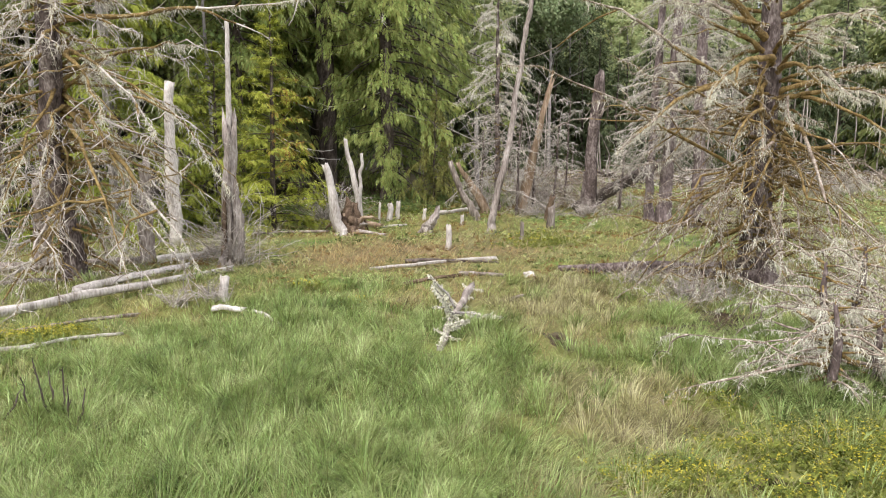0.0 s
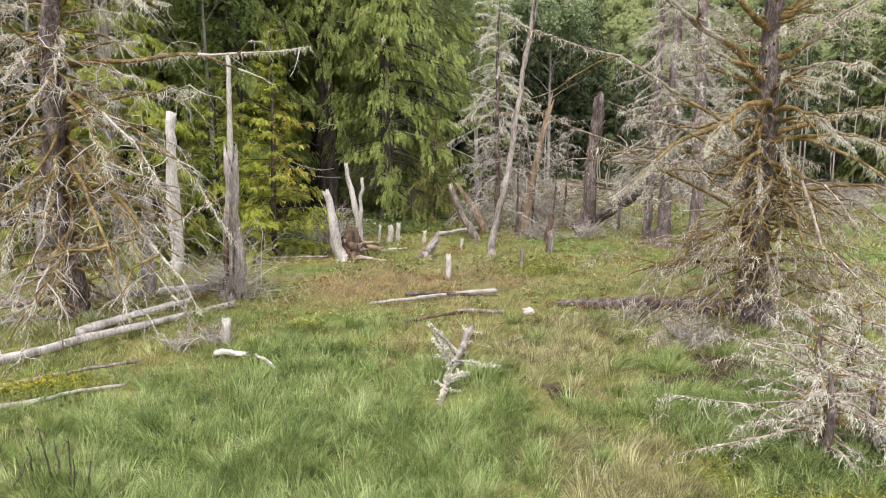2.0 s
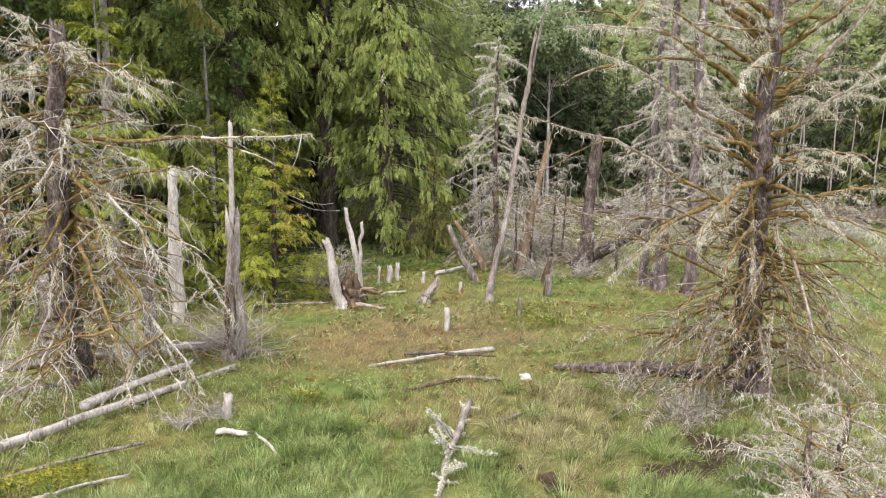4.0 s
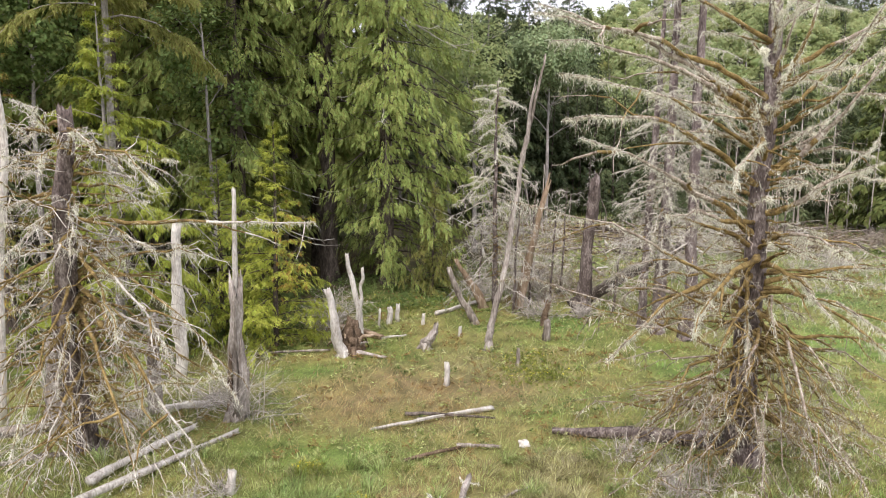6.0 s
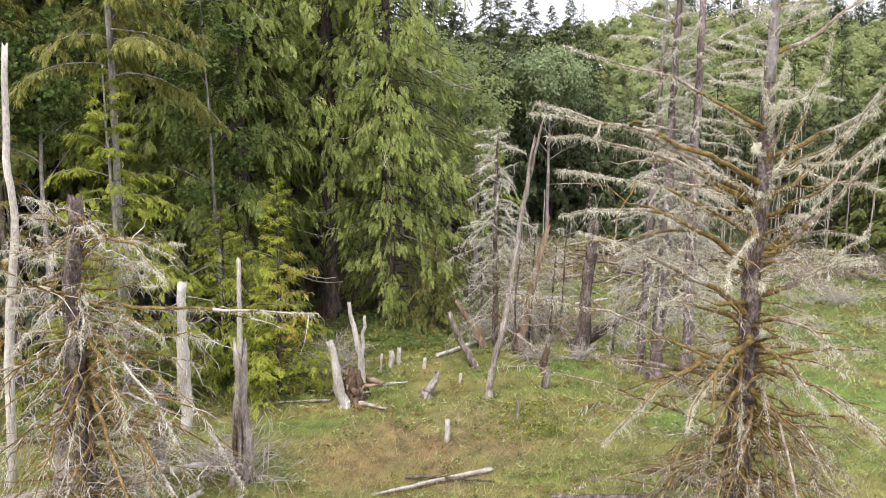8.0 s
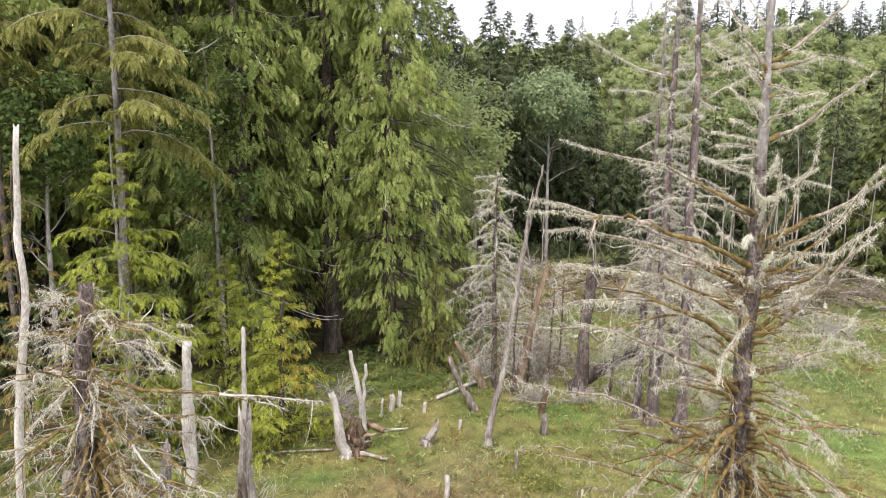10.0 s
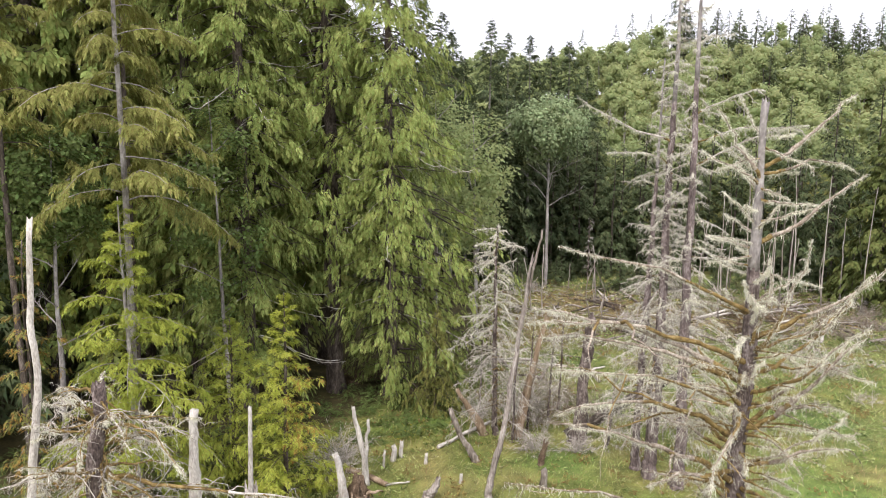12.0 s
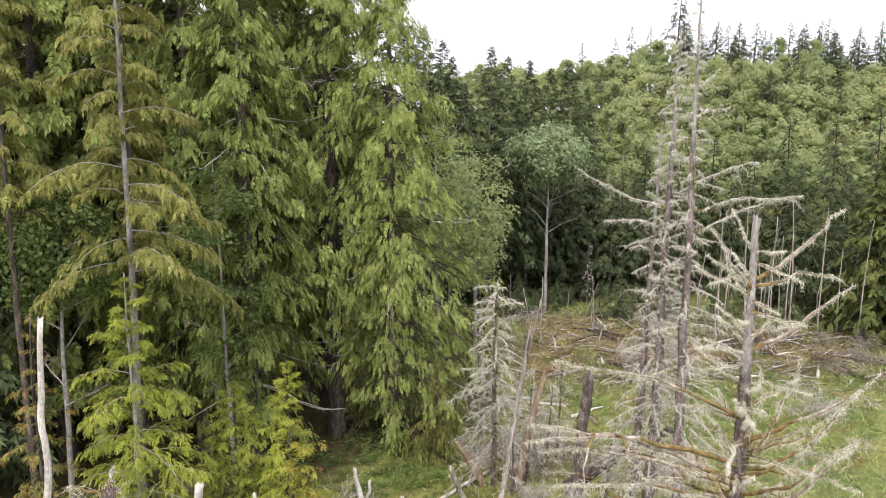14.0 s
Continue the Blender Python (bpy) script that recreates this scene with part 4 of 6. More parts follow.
for sx_, sy_, sh_, sr_ in [(-3.48, 45.1, 1.05, 0.16), (-2.95, 45.6, 1.15, 0.12), (0.20, 33.4, 1.15, 0.11), (-7.22, 22.6, 0.8, 0.14), (6.4, 41.4, 1.2, 0.2), (-4.0, 44.0, 1.2, 0.07), (-1.2, 44.5, 0.8, 0.1), (4.1, 36.6, 0.9, 0.09), (1.1, 41.8, 0.7, 0.09)]:
    snag("post_stump", "short pale upright stub in the grass", "stump", [on(sx_, sy_), (sx_ + 0.05, sy_, sh_)], [sr_ * 1.3, sr_], int(sh_ * 100 + sx_), M_SILVER if sx_ < 3 else M_GREYWOOD, 0.15, steps=5, group="short stubs")
snag("snag", "short leaning brown stump", "stump", [on(6.6, 44.5), (6.95, 44.6, 1.5)], [0.24, 0.16], 119, M_ROT, 0.4)

LOGS = [
    ("log", "long bleached log lying in the grass", [(-14.5, 17.2), (-8.4, 27.3)], [0.17, 0.10], M_SILVER),
    ("log", "weathered split log beside a longer one", [(-12.3, 22.9), (-10.3, 27.6)], [0.18, 0.12], M_SILVER),
    ("log", "thin grey log half sunk in grass", [(-12.2, 17.8), (-9.1, 20.3)], [0.07, 0.05], M_GREYWOOD),
    ("log", "thin pale log by yellow flowers", [(-11.0, 16.4), (-8.6, 18.2)], [0.07, 0.04], M_SILVER),
    ("log", "short bleached log end", [(-12.4, 30.0), (-10.6, 30.4)], [0.16, 0.13], M_SILVER),
    ("stick", "short white stick in the grass", [(-7.2, 21.3), (-6.2, 21.15)], [0.09, 0.07], M_SILVER),
    ("stick", "thin white stick in the grass", [(-5.9, 21.2), (-4.55, 19.1)], [0.05, 0.035], M_SILVER),
    ("log", "bleached log lying across a dark one", [(-2.96, 27.8), (2.3, 30.2)], [0.045, 0.085], M_SILVER),
    ("log", "dark rotten log in the marsh grass", [(-1.6, 29.4), (2.3, 28.9)], [0.09, 0.04], M_DARKBARK),
    ("log", "low mouldering log in the grass", [(-1.4, 25.0), (0.7, 25.7)], [0.07, 0.06], M_ROT),
    ("log", "short pale log with a broken end", [(0.6, 25.9), (2.3, 26.0)], [0.08, 0.05], M_GREYWOOD),
    ("stick", "thin grey stick in the grass", [(1.84, 21.9), (3.2, 22.8)], [0.05, 0.03], M_GREYWOOD),
    ("log", "thick dark log below a dead spruce", [(4.6, 27.6), (11.0, 26.4)], [0.12, 0.32], M_BARK),
    ("log", "bleached log leaning in the grass by a stub", [(-0.4, 46.6), (3.6, 51.5)], [0.13, 0.10], M_SILVER),
    ("log", "pale log lying from a root mass", [(-5.2, 38.1), (-3.1, 37.4)], [0.14, 0.07], M_WORN),
    ("log", "orange-brown log between stumps", [(-6.5, 43.6), (-3.7, 41.6)], [0.22, 0.15], M_ORANGE),
    ("stick", "pale stick lying in the grass", [(-3.7, 41.6), (-2.2, 41.8)], [0.07, 0.05], M_SILVER),
    ("log", "grey log under the young hemlock", [(-11.0, 38.0), (-6.4, 38.6)], [0.07, 0.06], M_GREYWOOD),
    ("log", "grey log at the meadow's edge", [(-17.0, 24.0), (-14.2, 25.4)], [0.12, 0.1], M_GREYWOOD),
    ("log", "mossy log in the undergrowth", [(-18.5, 26.5), (-13.0, 29.5)], [0.2, 0.14], M_GREYWOOD),
]
for k_, (nm, lb, ends, rad, mt) in enumerate(LOGS):
    (ax, ay), (bx, by) = ends
    a_, b_ = on(ax, ay, rad[0] * 0.75 + 0.08), on(bx, by, rad[1] * 0.75 + 0.10)
    mid_ = tuple((np.array(a_) + np.array(b_)) / 2 + np.array([0, 0, 0.05]))
    lg = snag(nm, lb, "log" if nm == "log" else "stick", [a_, mid_, b_], [rad[0], (rad[0] + rad[1]) / 2, rad[1]], 200 + k_, mt, rad[1] * 2.6, 11, 0.26, 0.008, 20, "logs")
    if k_ in (0, 1, 7, 12, 13):
        twigs_on(lg, [a_, mid_, b_], 200 + k_, 7, 0.5, 0, mt)

# the lichened branch that stands out of the meadow
XL = [on(-0.1, 17.1, 0.16), on(0.36, 20.0, 0.34), on(0.99, 23.0, 0.36)]
xl = snag("fallen_branch", "pale lichen-crusted branch with side twigs in the grass", "branch", XL, [0.065, 0.085, 0.10], 301, M_WORN, 0.1, 10, 0.28, 0.03, 16, "fallen branches")
twigs_on(xl, XL, 301, 12, 0.5, 12)
for k_, (pa, pb, r_) in enumerate([((0.3, 19.6, 0.35), (1.69, 19.1, 0.35), 0.045), ((0.36, 20.2, 0.35), (-0.38, 20.0, 1.37), 0.04), ((0.3, 19.4, 0.35), (-0.3, 18.6, 1.35), 0.035), ((0.2, 18.8, 0.35), (-0.15, 20.6, 0.9), 0.025), ((0.1, 18.2, 0.35), (0.7, 18.2, 0.5), 0.025)]):
    part("side_branch", limb(np.array([pa, (np.array(pa) + np.array(pb)) / 2 + np.array([0.04, 0, -0.05]), pb]) - np.array(xl.matrix_basis.translation), [r_, r_ * 0.8, r_ * 0.3], 7, 310 + k_, 8, 0.2, 0.03, 0.03), M_PALEBARK, xl)
    twigs_on(xl, [pa, tuple((np.array(pa) + np.array(pb)) / 2), pb], 320 + k_, 6, 0.35, 4, M_PALEBARK)


def stone(x, y, r, seed):
    rng = np.random.default_rng(seed)
    bm = bmesh.new()
    bmesh.ops.create_icosphere(bm, subdivisions=3, radius=r)
    for v in bm.verts:
        v.co *= 1 + 0.35 * noise.noise(v.co * (1.4 / r) + Vector((seed, 0, 0)))
        v.co.z *= 0.6
    me = bpy.data.meshes.new("broken_wood")
    bm.to_mesh(me)
    bm.free()
    me.materials.append(M_SILVER)
    ob = new("broken_wood", me)
    ob.location = on(x, y, r * 0.35)
    tagged(ob, "small white chunk of broken wood in the grass", "wood")


stone(3.3, 26.4, 0.24, 3)

# ---- living trees ----


def trunk_line(h, r, seed, lean=0.0, mat=M_DARKBARK, sides=12, flare=1.4):
    rng = np.random.default_rng(seed)
    a = rng.uniform(0, 6.28)
    tip = np.array([lean * h * np.cos(a), lean * h * np.sin(a), h])
    return tip, limb([(0, 0, -0.3), tip * 0.03, tip * 0.35, tip * 0.75, tip], [r * flare, r, r * 0.8, r * 0.4, 0.03], sides, seed, 26, 0.1, 0.0, 0.03)


def cedar(place, h, r, seed, label, reach=5.5, bare=0.12, branches=150, size=(0.8, 1.4), dead=10, leaf=M_CEDAR, name="cedar_tree", coarse=False, side_to=None):
    """A western cedar: limbs that sweep down and up again, with hanging feathered sprays."""
    rng = np.random.default_rng(seed)
    root = thing(name, on(*place, -0.2), label, "tree", "forest trees", rng.uniform(0, 360) if side_to is None else 0.0)
    tip, trunk = trunk_line(h, r, seed, 0.01)
    part("trunk", trunk, M_DARKBARK, root)
    zf = bare + (1 - bare) * np.linspace(0, 0.985, branches) ** 0.9
    az = np.arange(branches) * 2.399963 + rng.normal(0, 0.5, branches)
    ln = reach * (1.0 - 0.93 * np.clip((zf - 0.25) / 0.75, 0, 1) ** 1.6) * rng.uniform(0.6, 1.12, branches) * np.where(zf < 0.2, 0.8, 1)
    if side_to is not None:
        low = np.clip((0.75 - zf) / 0.25, 0, 1)
        ln = ln * (1 - low * (0.25 - 0.25 * np.cos(az - side_to)))
    p = arcs(zf[:, None] * tip[None], heading(az, rng.normal(-0.05, 0.15, branches)), ln, rng.uniform(0.35, 0.75, branches), 8, rng, 0.08, rng.uniform(0.15, 0.35, branches))
    wood = Geo().add(*tubes(p, (0.02 + 0.008 * ln)[:, None] * np.linspace(1, 0.2, 8)[None], 4))
    side, _, _ = fork(p, 6, 0.25, 1.0, ln * 0.36, rng, 0.9, 0.1, 0.4, 5, 0.1, 0.45)
    crown = Geo()
    for curves, tresses, u0, part_ln in ((p, 5, 0.35, ln), (side, 2, 0.3, np.repeat(ln, 6))):
        i = np.repeat(np.arange(len(curves)), tresses)
        b, t = sample(curves, i, rng.uniform(u0, 1, len(i)) ** 0.8)
        radial = unit(b * np.array([1, 1, 0]) + 1e-6)
        hang = unit(radial * rng.uniform(0.2, 0.7, (len(i), 1)) + t * 0.3 + np.array([0, 0, -0.8]) + rng.normal(0, 0.22, b.shape))
        grow = rng.uniform(*size, len(i)) * (0.5 + 0.5 * part_ln[i] / reach)
        j = np.repeat(np.arange(len(i)), 2 if coarse else 3)
        d = unit(hang[j] + rng.normal(0, 0.24, (len(j), 3)))
        s = unit(np.cross(d, radial[j] + rng.normal(0, 0.35, (len(j), 3))))
        crown.add(*fronds(b[j] + rng.normal(0, 0.2, (len(j), 3)), d, s, grow[j] * rng.uniform(0.7, 1.1, len(j)), rng.uniform(0.15, 0.5, len(j)), rng.uniform(0.8, 1.25, (len(j), 1, 1)), CEDAR_COARSE if coarse else CEDAR_SPRAY))
    tagged(part("boughwood", wood, M_DARKBARK, root), kind="stuff")
    part("crown", crown, leaf, root, smooth=False)
    if dead:
        dead = int(dead * 1.6)
        zd = rng.uniform(bare + 0.05, 0.62, dead)
        ad = rng.uniform(0, 6.28, dead)
        short = 1.0 if side_to is None else 0.72 + 0.28 * np.cos(ad - side_to)
        q = arcs(zd[:, None] * tip[None], heading(ad, rng.normal(-0.1, 0.2, dead)), short * reach * np.clip(1.15 - 0.9 * np.clip((zd - 0.25) / 0.75, 0, 1), 0.3, 1.15) * rng.uniform(0.95, 1.1, dead), 0.5, 9, rng, 0.1, 0.42)
        for k in range(dead):
            g = Geo().add(*tubes(q[k:k + 1], 0.055 * np.linspace(1, 0.35, 9)[None], 5))
            t1, _, _ = fork(q[k:k + 1], 5, 0.6, 1.0, 0.9, rng, 0.8, 0.3, 0.3, 4, 0.2)
            g.add(*tubes(t1, 0.02 * np.linspace(1, 0.4, 4)[None] * np.ones((len(t1), 1)), 3))
            part("dead_limb", g, M_SILVER, root, "bare bleached limb")
    return root


def hemlock(place, h, r, seed, label, reach=4.0, bare=0.1, branches=90, leaf=M_HEMLOCK, bark=M_PALEBARK, name="hemlock_tree", rust=None, size=(0.35, 0.75), sprays=16, droop=0.35, turn=None, group="forest trees", template=None, forks=9, wooded=True, broad=1.0, slim=1.1, hang=0.25, narrow=0.42, perk=0.9, outer=1.0, point=0.93):
    """A hemlock: flat drooping boughs, each with a fan of feathered sprays to both sides."""
    rng = np.random.default_rng(seed)
    root = thing(name, on(*place, -0.2), label, "tree", group, rng.uniform(0, 360) if turn is None else turn)
    tip, trunk = trunk_line(h, r, seed, 0.015)
    part("trunk", trunk, bark, root)
    zf = bare + (1 - bare) * np.linspace(0, 0.975, branches)
    az = np.arange(branches) * 2.399963 + rng.normal(0, 0.4, branches)
    ln = reach * (1.0 - point * np.clip((zf - bare) / (1 - bare), 0, 1) ** slim) * rng.uniform(0.55, 1.15, branches) + 0.15
    p = arcs(zf[:, None] * tip[None], heading(az, rng.normal(0.12 + 0.5 * droop, 0.12, branches) + 0.7 * zf ** 3), ln, rng.uniform(0.7, 1.3, branches) * 2.0 * droop, 8, rng, 0.06)
    wood = Geo().add(*tubes(p, (0.012 + 0.007 * ln)[:, None] * np.linspace(1, 0.2, 8)[None], 4))
    if wooded:
        tagged(part("boughwood", wood, bark, root), kind="stuff")
    side, si, su = fork(p, forks, 0.15, 0.95, ln * narrow, rng, 1.0, 0.02, 0.25, 4, 0.06, 0.55)
    crown, rusty = Geo(), Geo()
    for curves, count, u0, part_ln in ((p, sprays, 0.05, ln), (side, max(2, int(sprays * 0.3)), 0.1, np.repeat(ln, forks))):
        i = np.repeat(np.arange(len(curves)), count)
        b, t = sample(curves, i, rng.uniform(u0, 1, len(i)) ** outer)
        b = b + rng.normal(0, 0.05, b.shape)
        lat = unit(np.cross(t, np.array([0, 0, 1.0]))) * rng.choice([-1, 1], len(i))[:, None]
        d = unit(t * rng.uniform(0.4, 1.0, (len(i), 1)) + lat * rng.uniform(0.2, 0.9, (len(i), 1)) + np.array([0, 0, 1.0]) * (-hang + perk * (1 - part_ln[i] / reach) ** 4)[:, None] + rng.normal(0, 0.12, b.shape))
        s = unit(np.cross(d, np.array([0, 0, 1.0])) + rng.normal(0, 0.22, b.shape))
        v, f = fronds(b, d, s, rng.uniform(*size, len(i)) * (0.35 + 0.65 * part_ln[i] / reach if broad == 1 else 0.12 + 0.88 * np.sqrt(part_ln[i] / reach)), rng.uniform(0.2, 0.6, len(i)), broad * rng.uniform(0.6, 1.0, (len(i), 1, 1)), template or FLAT_SPRAY)
        if rust:
            pick = rust(curves[i, -1], rng)
            mask = np.repeat(pick, len((template or FLAT_SPRAY)[1]))
            crown.add(v, f[~mask])
            rusty.add(v, f[mask])
        else:
            crown.add(v, f)
    part("crown", crown, leaf, root, smooth=False)
    if rust:
        tagged(part("rusty_foliage", rusty, M_RUSTHEM, root, "boughs turned rusty orange", smooth=False), kind="stuff")
    return root


def leafy_tree(place, h, r, seed, label, crown_at, crown_r, leaf=M_BROADLEAF, count=5000, size=(0.18, 0.4), name="leafy_tree", bark=M_PALEBARK, limbs=9, clumps=40, group="forest trees"):
    """A broad-leaved tree: trunk, rising limbs, and a crown of leaves in many clumps."""
    rng = np.random.default_rng(seed)
    root = thing(name, on(*place, -0.2), label, "tree", group)
    tip, trunk = trunk_line(h * 0.92, r, seed, 0.03)
    part("trunk", trunk, bark, root)
    zf = np.linspace(max(0.12, crown_at - 0.2), 0.85, limbs)
    ends = arcs(zf[:, None] * tip[None], heading(np.arange(limbs) * 2.4, rng.uniform(0.5, 1.0, limbs)), crown_r * rng.uniform(0.7, 1.1, limbs), 0.1, 6, rng, 0.12)
    g = Geo().add(*tubes(ends, r * 0.32 * np.linspace(1, 0.2, 6)[None] * np.ones((limbs, 1)), 5))
    t1, _, _ = fork(ends, 5, 0.3, 1, crown_r * 0.5, rng, 0.8, -0.3, 0.0, 4, 0.15)
    g.add(*tubes(t1, r * 0.1 * np.linspace(1, 0.3, 4)[None] * np.ones((len(t1), 1)), 4))
    tagged(part("boughwood", g, bark, root), kind="stuff")
    cz, ch = h * (crown_at + 1) / 2, h * (1 - crown_at) / 2
    c = unit(rng.normal(0, 1, (clumps, 3))) * rng.uniform(0.45, 1, (clumps, 1)) ** 0.5 * np.array([crown_r, crown_r, ch]) * 0.85 + np.array([tip[0] * 0.7, tip[1] * 0.7, cz])
    i = rng.integers(0, clumps, count)
    b = c[i] + unit(rng.normal(0, 1, (count, 3))) * (rng.uniform(0, 1, (count, 1)) ** 0.4) * crown_r * 0.34 * np.array([1, 1, 0.7])
    out = unit(b - np.array([0, 0, cz - ch * 0.3]) + rng.normal(0, 0.6, (count, 3)) * crown_r)
    d = unit(np.cross(out, rng.normal(0, 1, (count, 3))))
    s = np.cross(out, d)
    tpl = (np.array([(0, 0), (0.45, 0.36), (1, 0), (0.45, -0.36)]), np.array([(0, 1, 2), (0, 2, 3)]))
    part("crown", Geo().add(*fronds(b, d, s, rng.uniform(*size, count), 0.2 * np.ones(count), 1.0, tpl)), leaf, root, smooth=False)
    return root


CED = "tall dark green cedar with drooping feathery sprays"
cedar((-4.6, 58.0), 42, 0.60, 401, CED, 9.8, 0.06, 300, (0.58, 1.05), 14, side_to=0.0)
cedar((-9.5, 58.8), 60, 0.75, 402, CED, 7.5, 0.22, 290, (0.58, 1.05), 12)
cedar((-15.4, 53.5), 56, 0.55, 403, CED, 6.3, 0.07, 310, (0.58, 1.05), 12)
cedar((-20.2, 55.5), 58, 0.55, 404, CED, 7.0, 0.10, 290, (0.58, 1.05), 10)
c5 = cedar((-26.5, 60.0), 60, 0.60, 406, CED, 7.5, 0.14, 130, (1.1, 1.8), dead=5, coarse=True)
copy_thing(c5, pose(*on(-34, 62, -0.2), 0, 0, 130))
copy_thing(c5, pose(*on(-14.5, 68, -0.2), 0, 0, 40))
for fx, fy, sc in ((-17.2, 62, 1), (-11.8, 66.5, 1), (-23.5, 57.5, 1), (-28, 56, 1)):
    copy_thing(c5, pose(*on(fx, fy, -0.2), 0, 0, 40 * fx) @ Matrix.Scale(sc, 4))
copy_thing(c5, pose(*on(-31, 54, -0.2), 0, 0, 190))
hemlock((-18.3, 38.9), 44, 0.23, 411, "tall hemlock with pale trunk and olive-yellow drooping boughs", 6.0, 0.42, 50, sprays=46, droop=0.3, size=(0.35, 0.7), forks=18, slim=1.3, hang=0.5, narrow=0.3)
# Dark bark here puts the wood's shade into a pale trunk's colour.
h2 = hemlock((-26.0, 41.0), 46, 0.22, 412, "tall hemlock with olive boughs and thin pale trunk coloured dark for shade", 5.0, 0.46, 44, bark=M_DARKBARK, sprays=30, droop=0.28, size=(0.4, 0.8), hang=0.5, forks=12, narrow=0.3)
copy_thing(h2, pose(*on(-22.5, 49.0, -0.2), 0, 0, 199))
copy_thing(h2, pose(*on(-31.0, 50.0, -0.2), 0, 0, 300))
hemlock((-9.7, 39.9), 13.2, 0.16, 413, "young hemlock, yellow-green with rust-orange boughs", 4.3, 0.05, 74, M_YELLOWHEM, M_DARKBARK, sprays=34, size=(0.25, 0.48), slim=0.95, hang=0.12, forks=12,
        rust=lambda e, rng: (e[:, 0] > 0.5) & (e[:, 1] < 1.0) & (e[:, 2] > 3.4) & (e[:, 2] < 9.5) & (rng.uniform(0, 1, len(e)) < 0.3), turn=0, droop=0.1)
hemlock((-13.6, 42.2), 11.0, 0.15, 414, "young green hemlock with flat layered boughs", 4.2, 0.04, 84, M_FRESHHEM, M_DARKBARK, sprays=26, size=(0.25, 0.5), droop=0.18, hang=0.15, forks=11, slim=1.7)
hemlock((-17.4, 37.2), 19.0, 0.18, 415, "young bright green hemlock with flat layered boughs", 5.4, 0.04, 64, M_FRESHHEM, M_PALEBARK, sprays=44, size=(0.26, 0.5), droop=0.22, hang=0.12, forks=18, slim=2.0)
hemlock((-22.6, 36.0), 17.0, 0.14, 416, "young hemlock with yellowing and rusty boughs", 3.4, 0.03, 44, M_HEMLOCK, M_DARKBARK, sprays=16, size=(0.28, 0.55), droop=0.18, slim=1.7, hang=0.15,
        rust=lambda e, rng: rng.uniform(0, 1, len(e)) < 0.4)
hemlock((-0.6, 54.0), 9.0, 0.12, 417, "young cedar with drooping olive boughs", 3.4, 0.03, 60, M_HEMLOCK, M_DARKBARK, sprays=15, size=(0.3, 0.65), droop=0.55)
leafy_tree((-25.5, 44.0), 24, 0.2, 421, "leafy green broad-leaved tree in the conifer wood", 0.58, 3.8, count=7000, clumps=50)
leafy_tree((-15.6, 48.6), 27, 0.16, 422, "leafy green broad-leaved tree in the conifer wood", 0.28, 3.4, count=5000, clumps=40)
leafy_tree((3.6, 75.0), 27, 0.25, 423, "light green broad-leaved tree at the wood's edge", 0.3, 4.8, M_ALDER, count=7000, clumps=55, size=(0.25, 0.5))
leafy_tree((-1.0, 84.0), 31, 0.25, 424, "light green broad-leaved tree at the wood's edge", 0.3, 5.4, M_ALDER, count=7000, clumps=55, size=(0.25, 0.5))

# the wood behind, dark and close
rng_w = np.random.default_rng(77)
deep = hemlock((-12, 74), 36, 0.4, 431, "dark close-standing conifer deep in the wood", 5.0, 0.08, 56, M_SPRUCE, M_DARKBARK, "conifer", sprays=14, size=(0.9, 1.6), broad=1.4, group="deep wood", template=BOUGH, forks=6, wooded=False, perk=0.2)
for k_ in range(20):
    wx, wy = -56 + 3.0 * k_ + rng_w.uniform(-1.5, 1.5), 70 + rng_w.uniform(0, 22)
    if wx > -13:
        continue
    copy_thing(deep, pose(*on(wx, wy, -0.2), 0, 0, rng_w.uniform(0, 360)) @ Matrix.Scale(rng_w.uniform(1.15, 1.5), 4))
# Added to keep skylight off the wood's floor; several stand out of view.
for wx, wy in ((-35, 57), (-38, 61), (-41, 64), (-33, 45), (-37, 50), (-42, 56), (-36, 40), (-41, 45), (-29, 62), (-46, 50), (-24, 63), (-20.5, 64), (-31, 67), (-38, 68)):
    copy_thing(deep, pose(*on(wx, wy, -0.2), 0, 0, 31 * wx) @ Matrix.Scale(1.2, 4))

# ---- the far side of the marsh and the hill ----
alder = leafy_tree((15.4, 104.0), 29, 0.28, 441, "pale-stemmed alder with a rounded crown", 0.66, 6.2, M_ALDERGREY, 12000, (0.3, 0.6), "alder_tree", M_PALEBARK, 12, 60, "far trees")
tall_pine = hemlock((6.9, 112.0), 41, 0.30, 442, "tall dark far spruce with a pale stem", 10.0, 0.20, 210, M_SPRUCE, M_PALEBARK, "spruce_tree", sprays=10, size=(1.0, 1.65), droop=0.16, broad=1.4, group="far trees", template=BOUGH, forks=4, wooded=False, slim=1.3, hang=0.2, perk=0.4, outer=0.75, point=0.995)
pine = hemlock((30.0, 118.0), 21, 0.22, 445, "dark far spruce, broad below and pointed", 5.4, 0.05, 76, M_SPRUCE, M_DARKBARK, "spruce_tree", sprays=7, size=(0.95, 1.65), droop=0.16, broad=1.4, group="far trees", template=BOUGH, forks=2, wooded=False, slim=1.2, hang=0.2, perk=0.4, outer=0.6, point=0.995)
